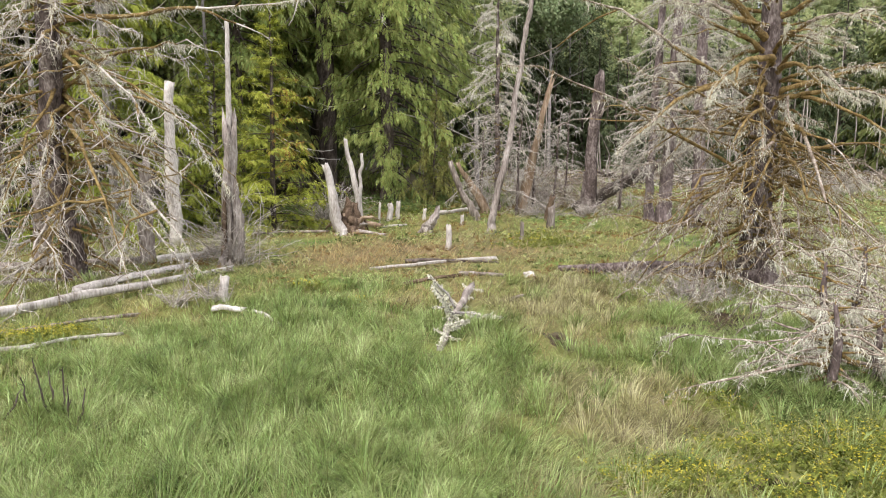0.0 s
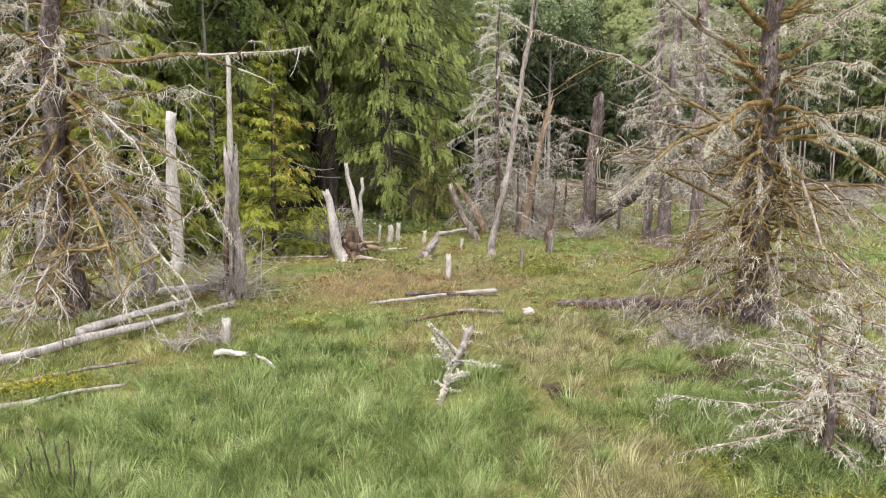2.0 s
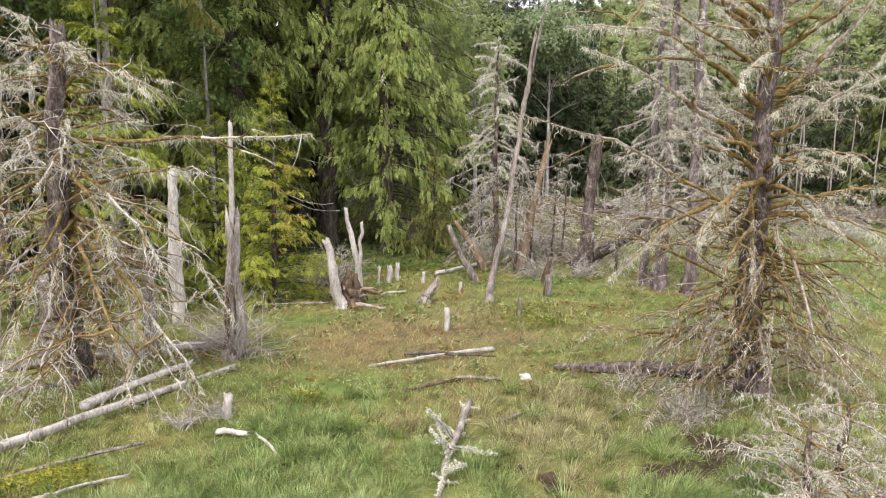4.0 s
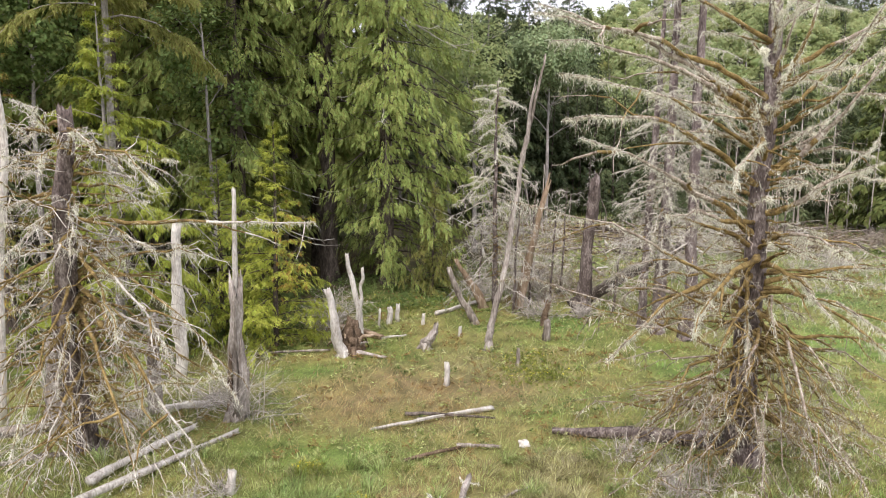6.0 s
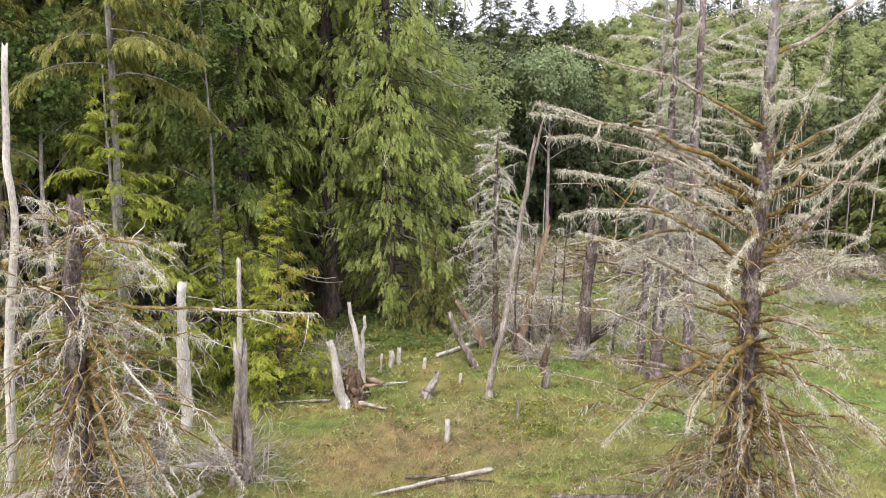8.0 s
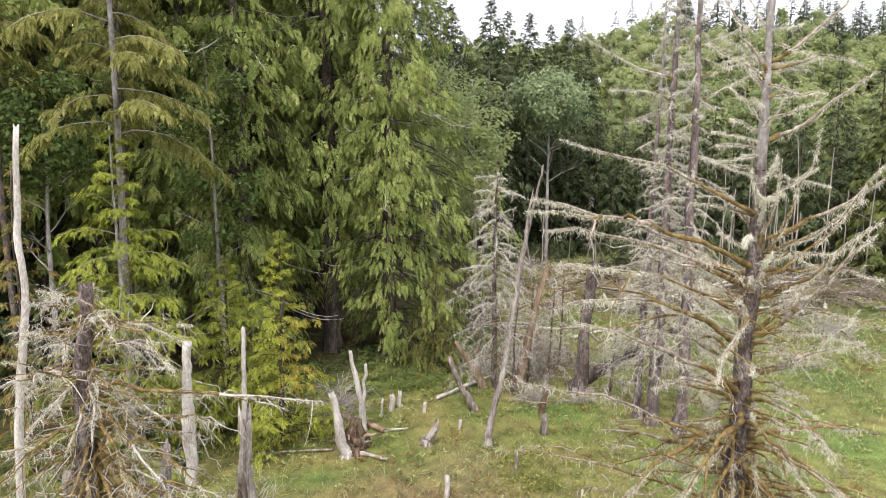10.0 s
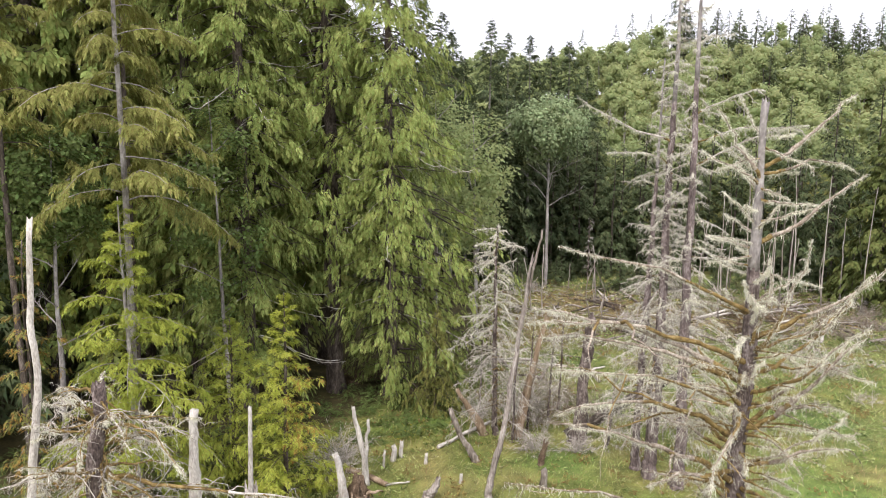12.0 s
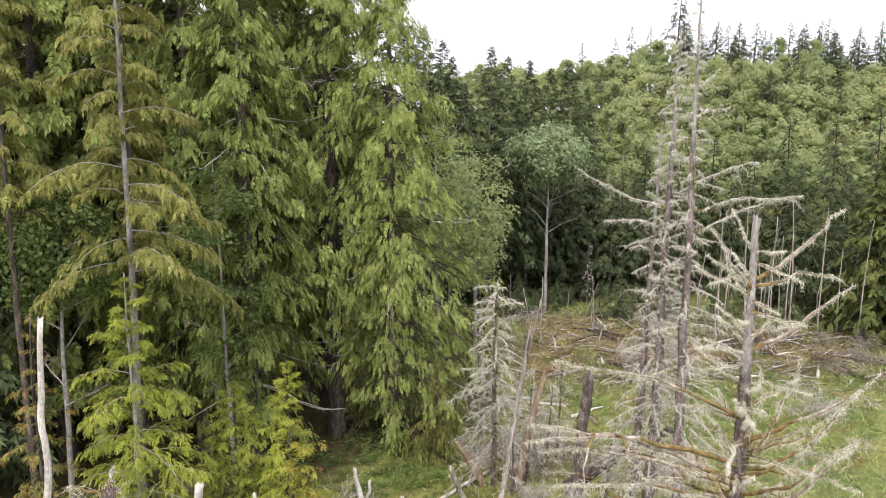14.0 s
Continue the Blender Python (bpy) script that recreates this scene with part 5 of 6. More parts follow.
# the tall ones at the hill's foot: place, height
FAR = [(-3.2, 100, 42), (-0.9, 105, 41), (-6.5, 108, 43), (1.2, 110, 39), (3.6, 118, 36), (10.9, 125, 41), (14.3, 120, 40), (22.4, 126, 40), (19.6, 131, 38), (26.5, 133, 34), (-12, 112, 42),
       (26, 121, 24), (35, 122, 25), (40, 120, 24), (22, 118, 22), (18, 116, 20), (46, 121, 27), (53, 119, 25), (60, 122, 29), (66, 118, 31), (10, 116, 20), (6, 122, 25), (49, 117, 20), (57, 116, 21), (43, 118, 21),
       (72, 116, 32), (64, 86, 31), (52, 103, 23), (58, 104, 26), (66, 99, 33), (33, 117, 19), (15, 121, 24)]
for fx, fy, fh in FAR:
    copy_thing(tall_pine if fh > 33 else pine, pose(*on(fx, fy, -0.2), 0, 0, rng_w.uniform(0, 360)) @ Matrix.Scale(fh / (41 if fh > 33 else 21), 4))
for k_ in range(26):
    copy_thing(pine, pose(*on(-6 + 3.5 * k_ + rng_w.uniform(-1.2, 1.2), 118 + rng_w.uniform(-4, 7), -0.2), 0, 0, rng_w.uniform(0, 360)) @ Matrix.Scale(rng_w.uniform(0.8, 1.1), 4))
# saplings added in place of the shade on the ground below the far trees
for k_ in range(46):
    copy_thing(pine, pose(*on(4 + 1.25 * k_ + rng_w.uniform(-1, 1), 107 + rng_w.uniform(-7, 5), -0.2), 0, 0, rng_w.uniform(0, 360)) @ Matrix.Scale(rng_w.uniform(0.14, 0.34), 4) @ Matrix.Diagonal((1.5, 1.5, 1, 1)))
# the ridge
for fx, fy, fh in [(40, 208, 20), (49.8, 212, 20), (54.6, 210, 22), (61.5, 215, 21), (66, 205, 30), (69, 208, 24)]:
    copy_thing(pine, pose(*on(fx, fy, -0.2), 0, 0, rng_w.uniform(0, 360)) @ Matrix.Scale(fh / 21, 4))
for k_ in range(60):
    fx = 66 + 1.6 * k_ + rng_w.uniform(-2, 2)
    fy = 202 + rng_w.uniform(-12, 12)
    copy_thing(pine, pose(*on(fx, fy, -0.2), 0, 0, rng_w.uniform(0, 360)) @ Matrix.Scale(rng_w.uniform(0.6, 0.98), 4) @ Matrix.Diagonal((1.25, 1.25, 1, 1)))
for k_ in range(40):
    copy_thing(pine, pose(*on(rng_w.uniform(72, 150), rng_w.uniform(150, 212), -0.2), 0, 0, rng_w.uniform(0, 360)) @ Matrix.Scale(rng_w.uniform(0.6, 1.0), 4))
# a full spruce at the marsh's edge
edge_spruce = hemlock((58.6, 92.0), 28, 0.4, 443, "broad green spruce branched to the ground", 9.2, 0.04, 150, M_EDGE, M_DARKBARK, "spruce_tree", sprays=12, size=(0.9, 1.7), droop=0.2, broad=1.1, group="far trees", template=CEDAR_COARSE, forks=5, wooded=False, slim=0.9, hang=0.25, perk=0.3)
copy_thing(edge_spruce, pose(*on(68, 94, -0.2), 0, 0, 77) @ Matrix.Scale(1.1, 4))


def ball_shape():
    bm = bmesh.new()
    bmesh.ops.create_icosphere(bm, subdivisions=1, radius=1.0)
    v = np.array([q.co for q in bm.verts])
    f = np.array([[q.index for q in face.verts] for face in bm.faces])
    bm.free()
    return v, f


BALL_V, BALL_F = ball_shape()


def hillside_woods():
    """The broad-leaved wood that covers the hill, crown by crown."""
    rng = np.random.default_rng(88)
    g, leaves, stems = Geo(), Geo(), Geo()
    spots = []
    for fy in np.arange(131, 246, 5.2):
        for fx in np.arange(-14 + 0.05 * fy, 20 + 0.62 * fy, 5.2):
            spots.append((fx + rng.uniform(-2, 2), fy + rng.uniform(-2, 2)))
    tpl = (np.array([(0, 0), (0.45, 0.4), (1, 0), (0.45, -0.4)]), np.array([(0, 1, 2), (0, 2, 3)]))
    for fx, fy in spots:
        if fx > 62 and fy > 194:
            continue
        z = float(height(fx, fy))
        h = rng.uniform(12, 18) * (1.12 if fy < 130 else 0.9)
        cr = rng.uniform(2.8, 4.8)
        n = 420
        b = unit(rng.normal(0, 1, (7, 3)) + np.array([0, -0.3, 0.2])) * cr * 0.6
        b[:, 2] = b[:, 2] * 1.3 - cr * 0.5
        top = np.array([fx, fy, z + h - cr * 0.6])
        size = rng.uniform(0.32, 0.5, (7, 1, 1)) * cr
        lumps = b[:, None] + BALL_V[None] * 0.72 * size * rng.uniform(0.6, 1.25, (7, len(BALL_V), 1)) * np.array([1, 1, 0.85])
        g.add(lumps.reshape(-1, 3) + top, (BALL_F[None] + (np.arange(7) * len(BALL_V))[:, None, None]).reshape(-1, 3))
        i = rng.integers(0, 7, n)
        out = unit(rng.normal(0, 1, (n, 3)) + np.array([0, -0.3, 0.4]))
        q = b[i] + out * size[i, 0] * rng.uniform(0.6, 1.25, (n, 1)) + top
        d = unit(np.cross(out, rng.normal(0, 1, (n, 3))) + rng.normal(0, 0.35, (n, 3)))
        s = unit(np.cross(out, d))
        leaves.add(*fronds(q, d, s, rng.uniform(0.4, 0.85, n), 0.1 * np.ones(n), 1.0, tpl))
        stems.add(*tubes(np.array([[(fx, fy, z - 0.3), (fx + 0.3, fy, z + h * 0.5), (fx, fy, z + h * 0.8)]]), np.array([[0.2, 0.15, 0.08]]), 5))
    root = tagged(new("hillside_woods"), "light green broad-leaved wood covering the hill", "woods", kind="stuff")
    part("crowns", g, M_ALDER, root)
    part("leaves", leaves, M_ALDER, root, smooth=False)
    part("stems", stems, M_PALEBARK, root)


hillside_woods()

# thin dead poles by the far edge of the marsh
for k_ in range(26):
    rng_p = np.random.default_rng(500 + k_)
    px_, py_ = (rng_p.uniform(34, 58), rng_p.uniform(84, 104)) if k_ < 14 else (rng_p.uniform(7, 24), rng_p.uniform(82, 106))
    ph_ = rng_p.uniform(7, 17) if k_ < 14 else rng_p.uniform(3, 9)
    snag("dead_pole", "thin bleached dead pole at the marsh's edge", "dead trunk", [on(px_, py_), (px_ + rng_p.normal(0, 0.4), py_, ph_ * 0.5), (px_ + rng_p.normal(0, 0.7), py_, ph_)], [0.10, 0.07, 0.035], 500 + k_, M_WORN if k_ % 3 else M_GREYWOOD, 0.2, 6, 0.1, 0.05, 10, "dead poles")
for k_, (px_, py_, ph_) in enumerate([(41, 90, 13), (44.5, 93, 16), (46, 90, 19), (47.5, 94, 14), (50.8, 91.5, 17.5), (38, 92, 12), (42.8, 96, 18), (53.5, 92, 12), (35.5, 95, 11), (20.5, 92, 8), (12.6, 86, 9), (11.4, 88, 7)]):
    rng_p = np.random.default_rng(560 + k_)
    snag("dead_pole", "thin bleached dead pole at the marsh's edge", "dead trunk", [on(px_, py_), (px_ + rng_p.normal(0, 0.2), py_, ph_ * 0.5), (px_ + rng_p.normal(0, 0.5), py_, ph_)], [0.11, 0.08, 0.045], 560 + k_, M_WORN, 0.2, 6, 0.1, 0.05, 10, "dead poles")
# fallen dead wood strewn along the far edge
for k_ in range(130):
    rng_p = np.random.default_rng(600 + k_)
    px_, py_ = (rng_p.uniform(22, 66), rng_p.uniform(74, 97)) if k_ < 100 else (rng_p.uniform(4, 26), rng_p.uniform(58, 92))
    a_, ln_, r_ = rng_p.uniform(0, 3.14), rng_p.uniform(2, 8), rng_p.uniform(0.06, 0.2)
    q_ = on(px_ + ln_ * np.cos(a_), py_ + ln_ * np.sin(a_) * 0.6, r_ + rng_p.uniform(0, 0.9))
    snag("log", "grey fallen log in the far deadwood", "log", [on(px_, py_, r_), tuple((np.array(on(px_, py_, r_)) + np.array(q_)) / 2 + np.array([0, 0, 0.1])), q_], [r_, r_ * 0.8, r_ * 0.4], 600 + k_, (M_GREYWOOD, M_SILVER, M_DARKBARK)[k_ % 3], 0.1, 6, 0.15, 0.04, 8, "far deadwood")
for k_ in range(24):
    rng_p = np.random.default_rng(760 + k_)
    bare_bush(rng_p.uniform(34, 62), rng_p.uniform(76, 94), rng_p.uniform(1.0, 2.4), 3.4, 760 + k_, 44, "dark brown heap of dead brush", (M_ROT, M_DRYTWIG)[k_ % 2])
for k_ in range(34):
    rng_p = np.random.default_rng(700 + k_)
    bare_bush(rng_p.uniform(8, 64), rng_p.uniform(76, 104), rng_p.uniform(1.2, 2.6), 3.0, 700 + k_, 30, "tangle of grey dead brush", (M_TWIG, M_DRYTWIG, M_ROT)[k_ % 3])

# ---- grass ----
def blades(x, y, rng, length, width, k=3, lean=0.5, wind=(0.2, 0.0)):
    n = len(x)
    b = np.stack([x, y, height(x, y) - 0.03], -1)
    tuft = 0.75 * np.stack([wave(x, y, 31, 0.6), wave(x, y, 32, 0.6), 0 * x], -1)
    d = unit(np.array([0, 0, 1.0]) + tuft * lean + np.array([wind[0], wind[1], 0]) * lean + rng.normal(0, 0.34, (n, 3)))
    s = np.linspace(0, 1, k)[None, :, None]
    ln = length[:, None, None]
    out = unit(d * np.array([1, 1, 0]) + 1e-6)[:, None]
    p = b[:, None] + ln * (d[:, None] * s + out * 0.45 * s ** 2 * rng.uniform(0.3, 1.3, (n, 1, 1)) - np.array([0, 0, 0.30]) * s ** 2.2 * rng.uniform(0.2, 1.4, (n, 1, 1)))
    side = heading(rng.uniform(0, 6.28, n), np.zeros(n))
    return ribbons(p, width[:, None] * np.linspace(1, 0.15, k)[None] ** 0.8, side)


def in_view(x, y, margin=3.0):
    return np.abs(x) < 0.66 * y + margin


def grass():
    rng = np.random.default_rng(99)
    sets = {"tall": (Geo(), M_TALL, "tall_sedge", "lush tall blue-green sedge bending in tufts"), "meadow": (Geo(), M_MEADOW, "meadow_grass", "mixed green marsh grass"),
            "bright": (Geo(), M_BRIGHT, "bright_grass", "patch of fresh bright green marsh grass"), "straw": (Geo(), M_STRAW, "straw_grass", "dry straw-coloured grass"),
            "russet": (Geo(), M_RUSSET, "russet_sedge", "reddish brown sedge")}
    bands = [(-7, 6, 90, 0.014, 0.8), (6, 13, 230, 0.008, 0.8), (13, 20, 170, 0.011, 0.8), (20, 32, 135, 0.016, 0.85), (32, 50, 60, 0.026, 0.85), (50, 75, 26, 0.045, 0.95), (75, 112, 8, 0.085, 1.3)]
    for y0, y1, dens, w, tall in bands:
        xr = 0.66 * y1 + 3 if y0 > 0 else 9.0
        n = int((y1 - y0) * 2 * xr * dens)
        x, y = rng.uniform(-xr, xr, n), rng.uniform(y0, y1, n)
        keep = (in_view(x, y) | (y < 6)) & (rng.uniform(0, 1, n) < 0.55 + 0.3 * wave(x, y, 41, 1.6) + 0.35 * wave(x, y, 43, 0.45))
        keep &= (x > 5) | (y < wood_edge(x) + rng.uniform(-3, 2, n))
        for mx, my, mr in ((3.1, 17.5, 0.6), (3.1, 18.3, 0.6), (4.9, 10.3, 0.4), (5.7, 10.3, 0.4), (2.2, 18.7, 0.35), (4.2, 9.6, 0.4), (6.4, 18.5, 0.9), (7.4, 18.7, 0.8), (8.2, 20.2, 1.3), (9.2, 20.3, 1.2), (-6.6, 20.6, 0.8), (-5.2, 20.0, 0.7), (0.0, 18.0, 0.7), (-0.1, 17.0, 0.7), (-0.15, 16.2, 0.5), (0.5, 20.2, 0.7), (0.8, 22.0, 0.6)):
            keep &= (x - mx) ** 2 + (y - my) ** 2 > (mr * rng.uniform(0.1, 1.1, n)) ** 2
        x, y = x[keep], y[keep]
        n = len(x)
        pick = rng.uniform(0.15, 0.85, n) + 0.3 * wave(x, y, 42, 2.2)
        drift = wave(x, y, 51, 3.5) + 0.6 * wave(x, y, 52, 1.1) + rng.normal(0, 0.35, n)
        kind = np.full(n, "meadow", dtype=object)
        for name in ("tall", "bright", "straw", "russet"):
            kind[(weight(name, x, y) * (0.85 if name == 'straw' else 1.05) > pick)] = name
        free = kind == "meadow"
        kind[free & (drift > 0.85)] = "russet"
        kind[free & (drift < -0.9)] = "bright"
        stray = rng.uniform(0, 1, n)
        kind[(stray < np.where(y > 17, 0.2, 0.08)) & (kind != "bright")] = "straw"
        kind[(stray > 0.965)] = "russet"
        for name, (g, _, _, _) in sets.items():
            m = kind == name
            c = int(m.sum())
            if not c:
                continue
            ln = {"tall": (0.55, 1.05), "meadow": (0.22, 0.5), "bright": (0.2, 0.42), "straw": (0.4, 0.8), "russet": (0.35, 0.65)}[name]
            g.add(*blades(x[m], y[m], rng, rng.uniform(*ln, c) * tall, w * rng.uniform(0.7, 1.4, c), 4 if y1 < 21 else 3 if y1 < 33 else 2, 0.75 if name == "tall" else 0.5))
    # tussocks in the foreground
    n = 3000
    ty = 6.5 + 19 * rng.uniform(0, 1, n) ** 1.1
    tx = rng.uniform(-1, 1, n) * (0.64 * ty + 1.2)
    w_tall = weight("tall", tx, ty) + 0.22 * wave(tx, ty, 42, 2.2) + rng.normal(0, 0.16, n)
    w_straw = 0.7 * weight("straw", tx, ty) + 0.22 * wave(tx, ty, 44, 2.2) + rng.normal(0, 0.16, n)
    clear = np.ones(n, bool)
    for mx, my, mr in ((3.1, 17.5, 0.55), (3.1, 18.3, 0.55), (4.9, 10.3, 0.4), (5.7, 10.3, 0.4), (6.4, 18.5, 0.8), (7.4, 18.7, 0.7), (8.2, 20.2, 1.2), (9.2, 20.3, 1.1), (-6.6, 20.6, 0.9), (-5.2, 20.0, 0.8), (0.0, 18.0, 0.8), (-0.1, 17.0, 0.8), (-0.15, 16.2, 0.6), (0.5, 20.2, 0.8), (0.8, 22.0, 0.7)):
        clear &= (tx - mx) ** 2 + (ty - my) ** 2 > mr * mr
    tx, ty, w_tall, w_straw = tx[clear], ty[clear], w_tall[clear], w_straw[clear]
    for name, pick, ln, per in (("tall", (w_tall > 0.32) & (w_tall >= w_straw), (0.42, 0.85), 60), ("straw", (w_straw > 0.35) & (w_straw > w_tall), (0.35, 0.65), 40), ("meadow", (w_tall <= 0.32) & (w_straw <= 0.35), (0.25, 0.5), 26)):
        cx, cy = tx[pick], ty[pick]
        c = len(cx)
        j = np.repeat(np.arange(c), per)
        m = len(j)
        a = rng.uniform(0, 6.28, m)
        r = rng.uniform(0, 1, m) ** 0.6 * rng.uniform(0.12, 0.30, c)[j]
        grow = rng.uniform(0.65, 1.15, c)[j]
        bx, by = cx[j] + r * np.cos(a), cy[j] + r * np.sin(a)
        b = np.stack([bx, by, height(bx, by) - 0.03], -1)
        flow = np.stack([rng.normal(0.12, 0.38, c), rng.normal(-0.05, 0.38, c), np.zeros(c)], -1)[j]
        out = np.stack([np.cos(a), np.sin(a), 0 * a], -1) * (0.25 + 1.2 * r)[:, None] + flow
        d = unit(np.array([0, 0, 1.0]) + 0.55 * out + rng.normal(0, 0.12, (m, 3)))
        s = np.linspace(0, 1, 4)[None, :, None]
        long = (rng.uniform(*ln, m) * grow)[:, None, None]
        bend = rng.uniform(0.2, 1.0, (m, 1, 1))
        p = b[:, None] + long * (d[:, None] * s + out[:, None] * 0.8 * bend * s ** 2 - np.array([0, 0, 0.42]) * bend * s ** 2.4)
        face = unit(np.cross(out + rng.normal(0, 0.3, (m, 3)), np.array([0, 0, 1.0])))
        sets[name][0].add(*ribbons(p, (rng.uniform(0.55, 1.1, m) * (0.0045 + 0.0007 * cy[j]))[:, None] * np.array([[0.9, 1, 0.75, 0.15]]), face))
    for name, (g, mt, nm, lb) in sets.items():
        tagged(part(nm, g, mt, smooth=True), lb, "grass", kind="stuff")


grass()


def flowers():
    rng = np.random.default_rng(123)
    leaf, head = Geo(), Geo()
    for cx, cy, cr, n in ((6.6, 11.2, 0.9, 330), (7.4, 11.4, 0.7, 200), (5.3, 11.6, 0.6, 120), (3.2, 10.0, 0.5, 150), (4.2, 10.4, 0.5, 110), (7.0, 10.2, 0.8, 260), (5.4, 9.9, 0.6, 120), (-10.5, 17.9, 0.8, 420), (-11.7, 17.3, 0.6, 200), (5.6, 13.6, 0.5, 50), (-4.9, 24.2, 0.5, 110), (-2.9, 21.8, 0.4, 70), (5.2, 34.6, 1.4, 320), (5.0, 37.5, 1.4, 200), (-2.2, 49.5, 2.2, 260)):
        x, y = cx + rng.normal(0, cr * 0.75, n), cy + rng.normal(0, cr * 0.6, n)
        h = rng.uniform(0.12, 0.34, n) + (0.14 if cx < -10 else 0.06)
        b = np.stack([x, y, height(x, y)], -1)
        i = np.repeat(np.arange(n), 4)
        d = unit(rng.normal(0, 1, (len(i), 3)) * np.array([1, 1, 0.5]) + np.array([0, 0, 0.4]))
        s = unit(np.cross(d, rng.normal(0, 1, (len(i), 3))))
        leaf.add(*fronds(b[i] + np.array([0, 0, 1]) * h[i][:, None] * rng.uniform(0.1, 0.8, (len(i), 1)), d, s, rng.uniform(0.08, 0.2, len(i)), 0.3 * np.ones(len(i)), 1.2, BOUGH))
        yellow = rng.uniform(0, 1, n) < (0.8 if cx < -9 else 0.5 if cy < 20 else 0.1)
        j = np.repeat(np.flatnonzero(yellow), 4)
        q = b[j] + np.array([0, 0, 1]) * h[j][:, None] + rng.normal(0, 0.05, (len(j), 3)) * np.array([1, 1, 0.5])
        a = heading(rng.uniform(0, 6.28, len(j)), rng.uniform(0, 0.6, len(j)))
        head.add(*fronds(q, a, unit(np.cross(a, np.array([0, 0, 1.0]))), rng.uniform(0.022, 0.045, len(j)) * (1 if cy < 20 else 2), 0 * np.ones(len(j)), 1.6, BOUGH))
    root = tagged(new("buttercups"), "low plants with many small yellow flowers in the marsh", "flowers", kind="stuff")
    part("leaves", leaf, M_FLOWER_LEAF, root, smooth=False)
    part("blossoms", head, M_FLOWER, root, "bright yellow blossoms", smooth=False)


flowers()


def scatter_sticks():
    """Small dead sticks that litter the far edge of the marsh."""
    rng = np.random.default_rng(321)
    n = 3600
    x, y = rng.uniform(6, 72, n), rng.uniform(70, 106, n)
    keep = (x < 0.68 * y + 4) & (rng.uniform(0, 1, n) < 0.55 + 0.4 * wave(x, y, 61, 9))
    x, y = x[keep], y[keep]
    n = len(x)
    b = np.stack([x, y, height(x, y) + rng.uniform(0.02, 0.5, n)], -1)
    p = arcs(b, heading(rng.uniform(0, 6.28, n), rng.normal(0.1, 0.25, n)), rng.uniform(0.8, 3.2, n), 0.1, 4, rng, 0.1)
    g = Geo().add(*tubes(p, rng.uniform(0.03, 0.07, n)[:, None] * np.array([[1, 0.9, 0.7, 0.3]]), 3), rng.integers(0, 3, n).repeat(9))
    tagged(part("dead_sticks", g, [M_GREYWOOD, M_TWIG, M_ROT]), "grey and brown dead sticks littering the marsh", "sticks", kind="stuff")


scatter_sticks()


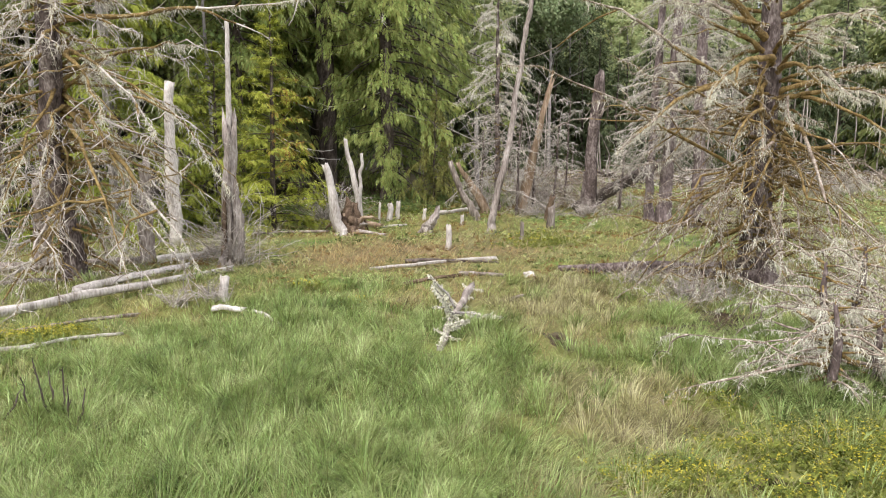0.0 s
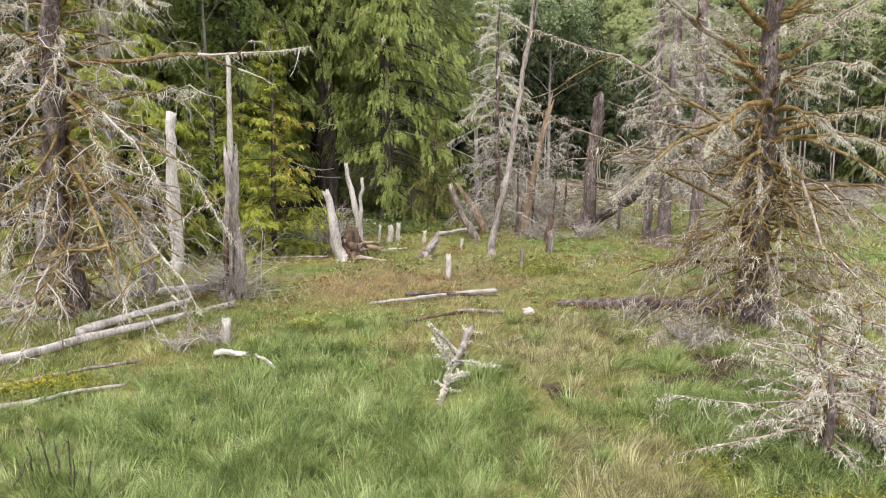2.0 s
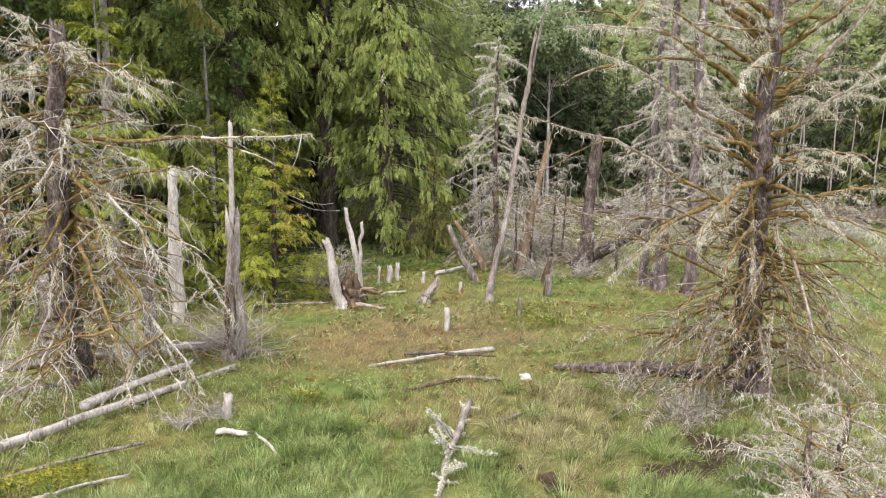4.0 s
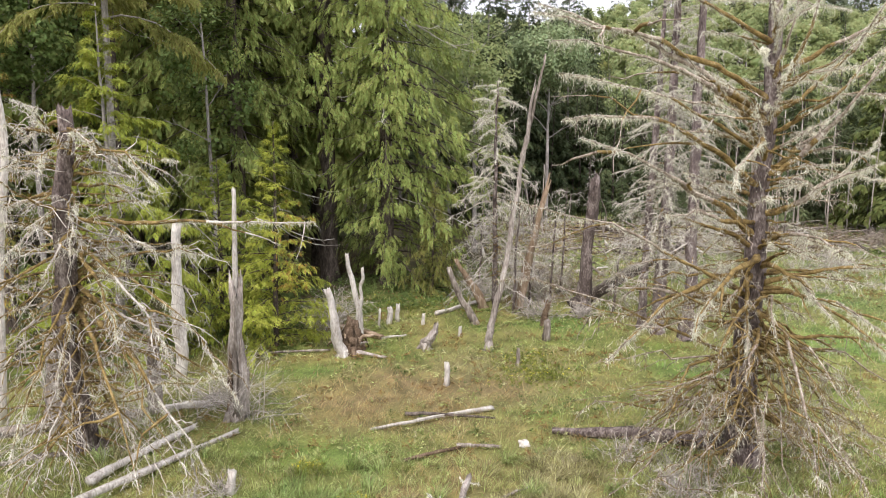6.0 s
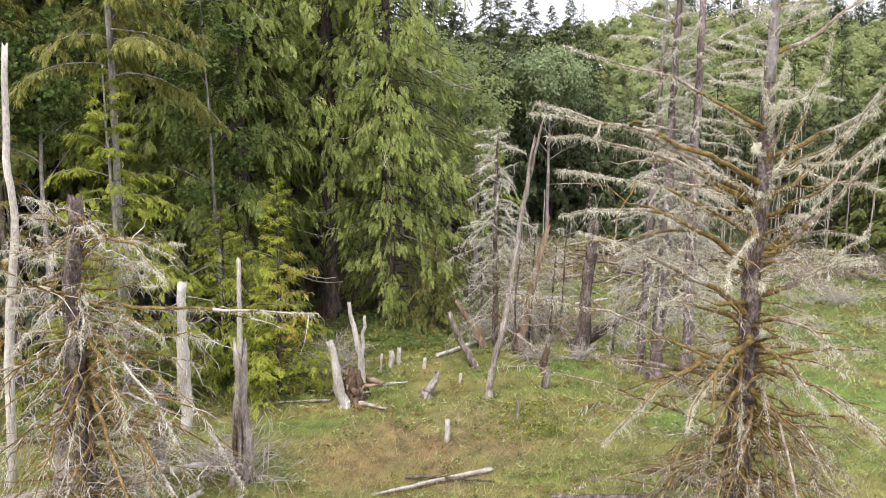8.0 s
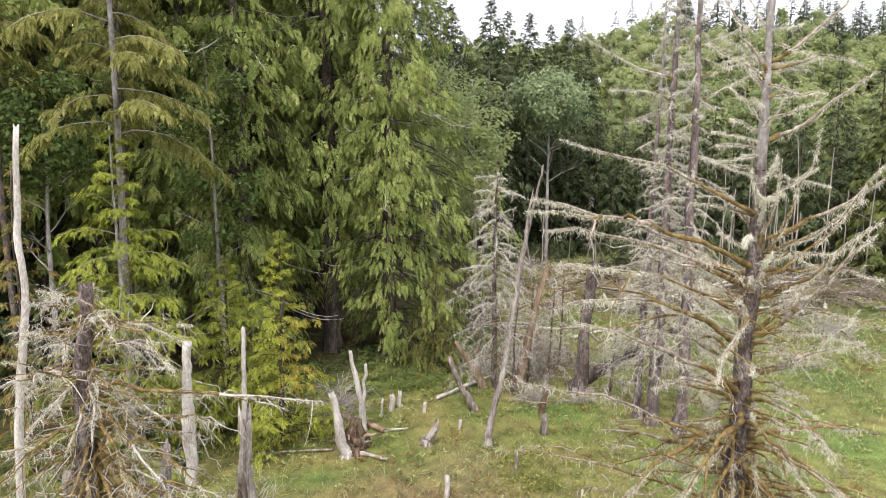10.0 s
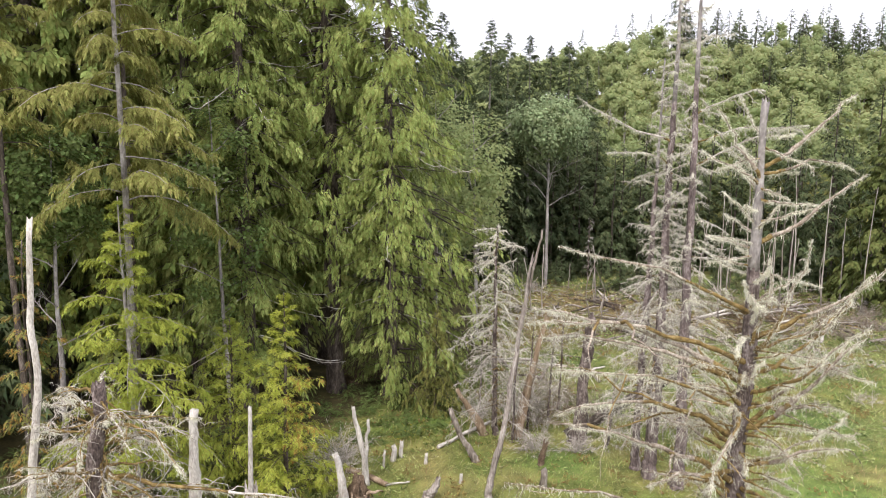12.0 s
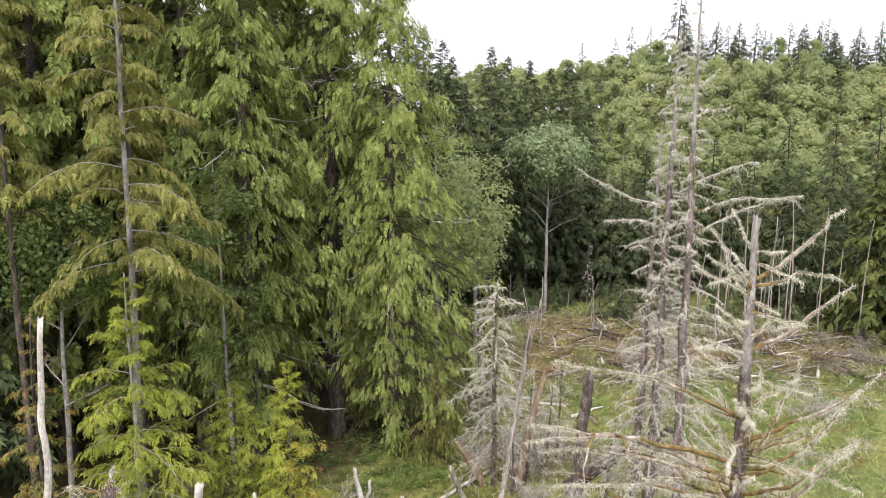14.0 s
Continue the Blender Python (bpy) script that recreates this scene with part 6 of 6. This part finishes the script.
def undergrowth():
    """Low leafy plants along the foot of the wood."""
    rng = np.random.default_rng(654)
    n = 2600
    x = rng.uniform(-30, 5, n)
    edge = np.interp(x, [-30, -20, -12, -6, 0, 5], [34, 36, 42, 50, 53, 56])
    y = edge + rng.uniform(-3.5, 12, n)
    keep = rng.uniform(0, 1, n) < 0.5 + 0.5 * wave(x, y, 62, 4)
    x, y = x[keep], y[keep]
    n = len(x)
    h = rng.uniform(0.2, 0.9, n)
    i = np.repeat(np.arange(n), 9)
    d = unit(rng.normal(0, 1, (len(i), 3)) * np.array([1, 1, 0.3]) + np.array([0, 0, 0.45]))
    s = unit(np.cross(d, np.array([0, 0, 1.0])) + rng.normal(0, 0.3, (len(i), 3)))
    b = np.stack([x, y, height(x, y)], -1)[i] + np.array([0, 0, 1.0]) * (h[i] * rng.uniform(0.1, 1, len(i)))[:, None] + rng.normal(0, 0.12, (len(i), 3))
    g = Geo().add(*fronds(b, d, s, rng.uniform(0.25, 0.6, len(i)), rng.uniform(0.3, 0.7, len(i)), 0.9, SLIM))
    tagged(part("undergrowth", g, M_BROADLEAF, smooth=False), "ferns and low green plants along the wood's edge", "undergrowth", kind="stuff")


undergrowth()


def marsh_plants():
    """Low rusty, yellowing and dark leafy plants and dark tufts strewn over the marsh."""
    rng = np.random.default_rng(987)
    n = 9000
    y = 25 + 82 * rng.uniform(0, 1, n) ** 1.3
    x = rng.uniform(-0.6, 0.66, n) * y
    spot = 0.5 + 0.5 * wave(x, y, 81, 5.0) + 0.35 * wave(x, y, 82, 1.7)
    keep = (rng.uniform(0, 1, n) < spot) & ((x > 5) | (y < wood_edge(x) - 1))
    x, y = x[keep], y[keep]
    # Dark plants by the low spruces, added in place of their shade.
    shade = 1500
    x = np.concatenate([x, rng.normal(9.2, 1.5, shade)])
    y = np.concatenate([y, rng.normal(14.6, 1.5, shade)])
    n = len(x)
    tone = np.clip((1.1 * wave(x, y, 83, 6.0) + rng.normal(0, 0.8, n) + 1.4), 0, 3.99).astype(int)
    tone[-shade:] = 2
    tone[(y > 70) & (x > 26) & (rng.uniform(0, 1, n) < 0.75)] = 2
    per = 7
    i = np.repeat(np.arange(n), per)
    d = unit(rng.normal(0, 1, (len(i), 3)) * np.array([1, 1, 0.3]) + np.array([0, 0, 0.7]))
    s = unit(np.cross(d, rng.normal(0, 0.4, (len(i), 3)) + np.array([0, 0, 1.0])))
    far = np.clip(y / 40, 0.7, 2.0)
    b = np.stack([x, y, height(x, y) + 0.05], -1)[i] + rng.normal(0, 0.10, (len(i), 3)) * far[i][:, None] * np.array([1.4, 1.4, 0.5])
    b[:, 2] += 0.10 * far[i]
    v, f = fronds(b, d, s, rng.uniform(0.18, 0.42, len(i)) * far[i], rng.uniform(0.2, 0.6, len(i)), 0.7, BOUGH)
    g = Geo().add(v, f, np.repeat(tone[i], len(BOUGH[1])))
    tagged(part("marsh_plants", g, [M_RUSTPLANT, M_MEADOW, M_DARKPLANT, M_STRAW], smooth=False), "low rusty and dark green leafy plants dotting the marsh", "plants", kind="stuff")


marsh_plants()
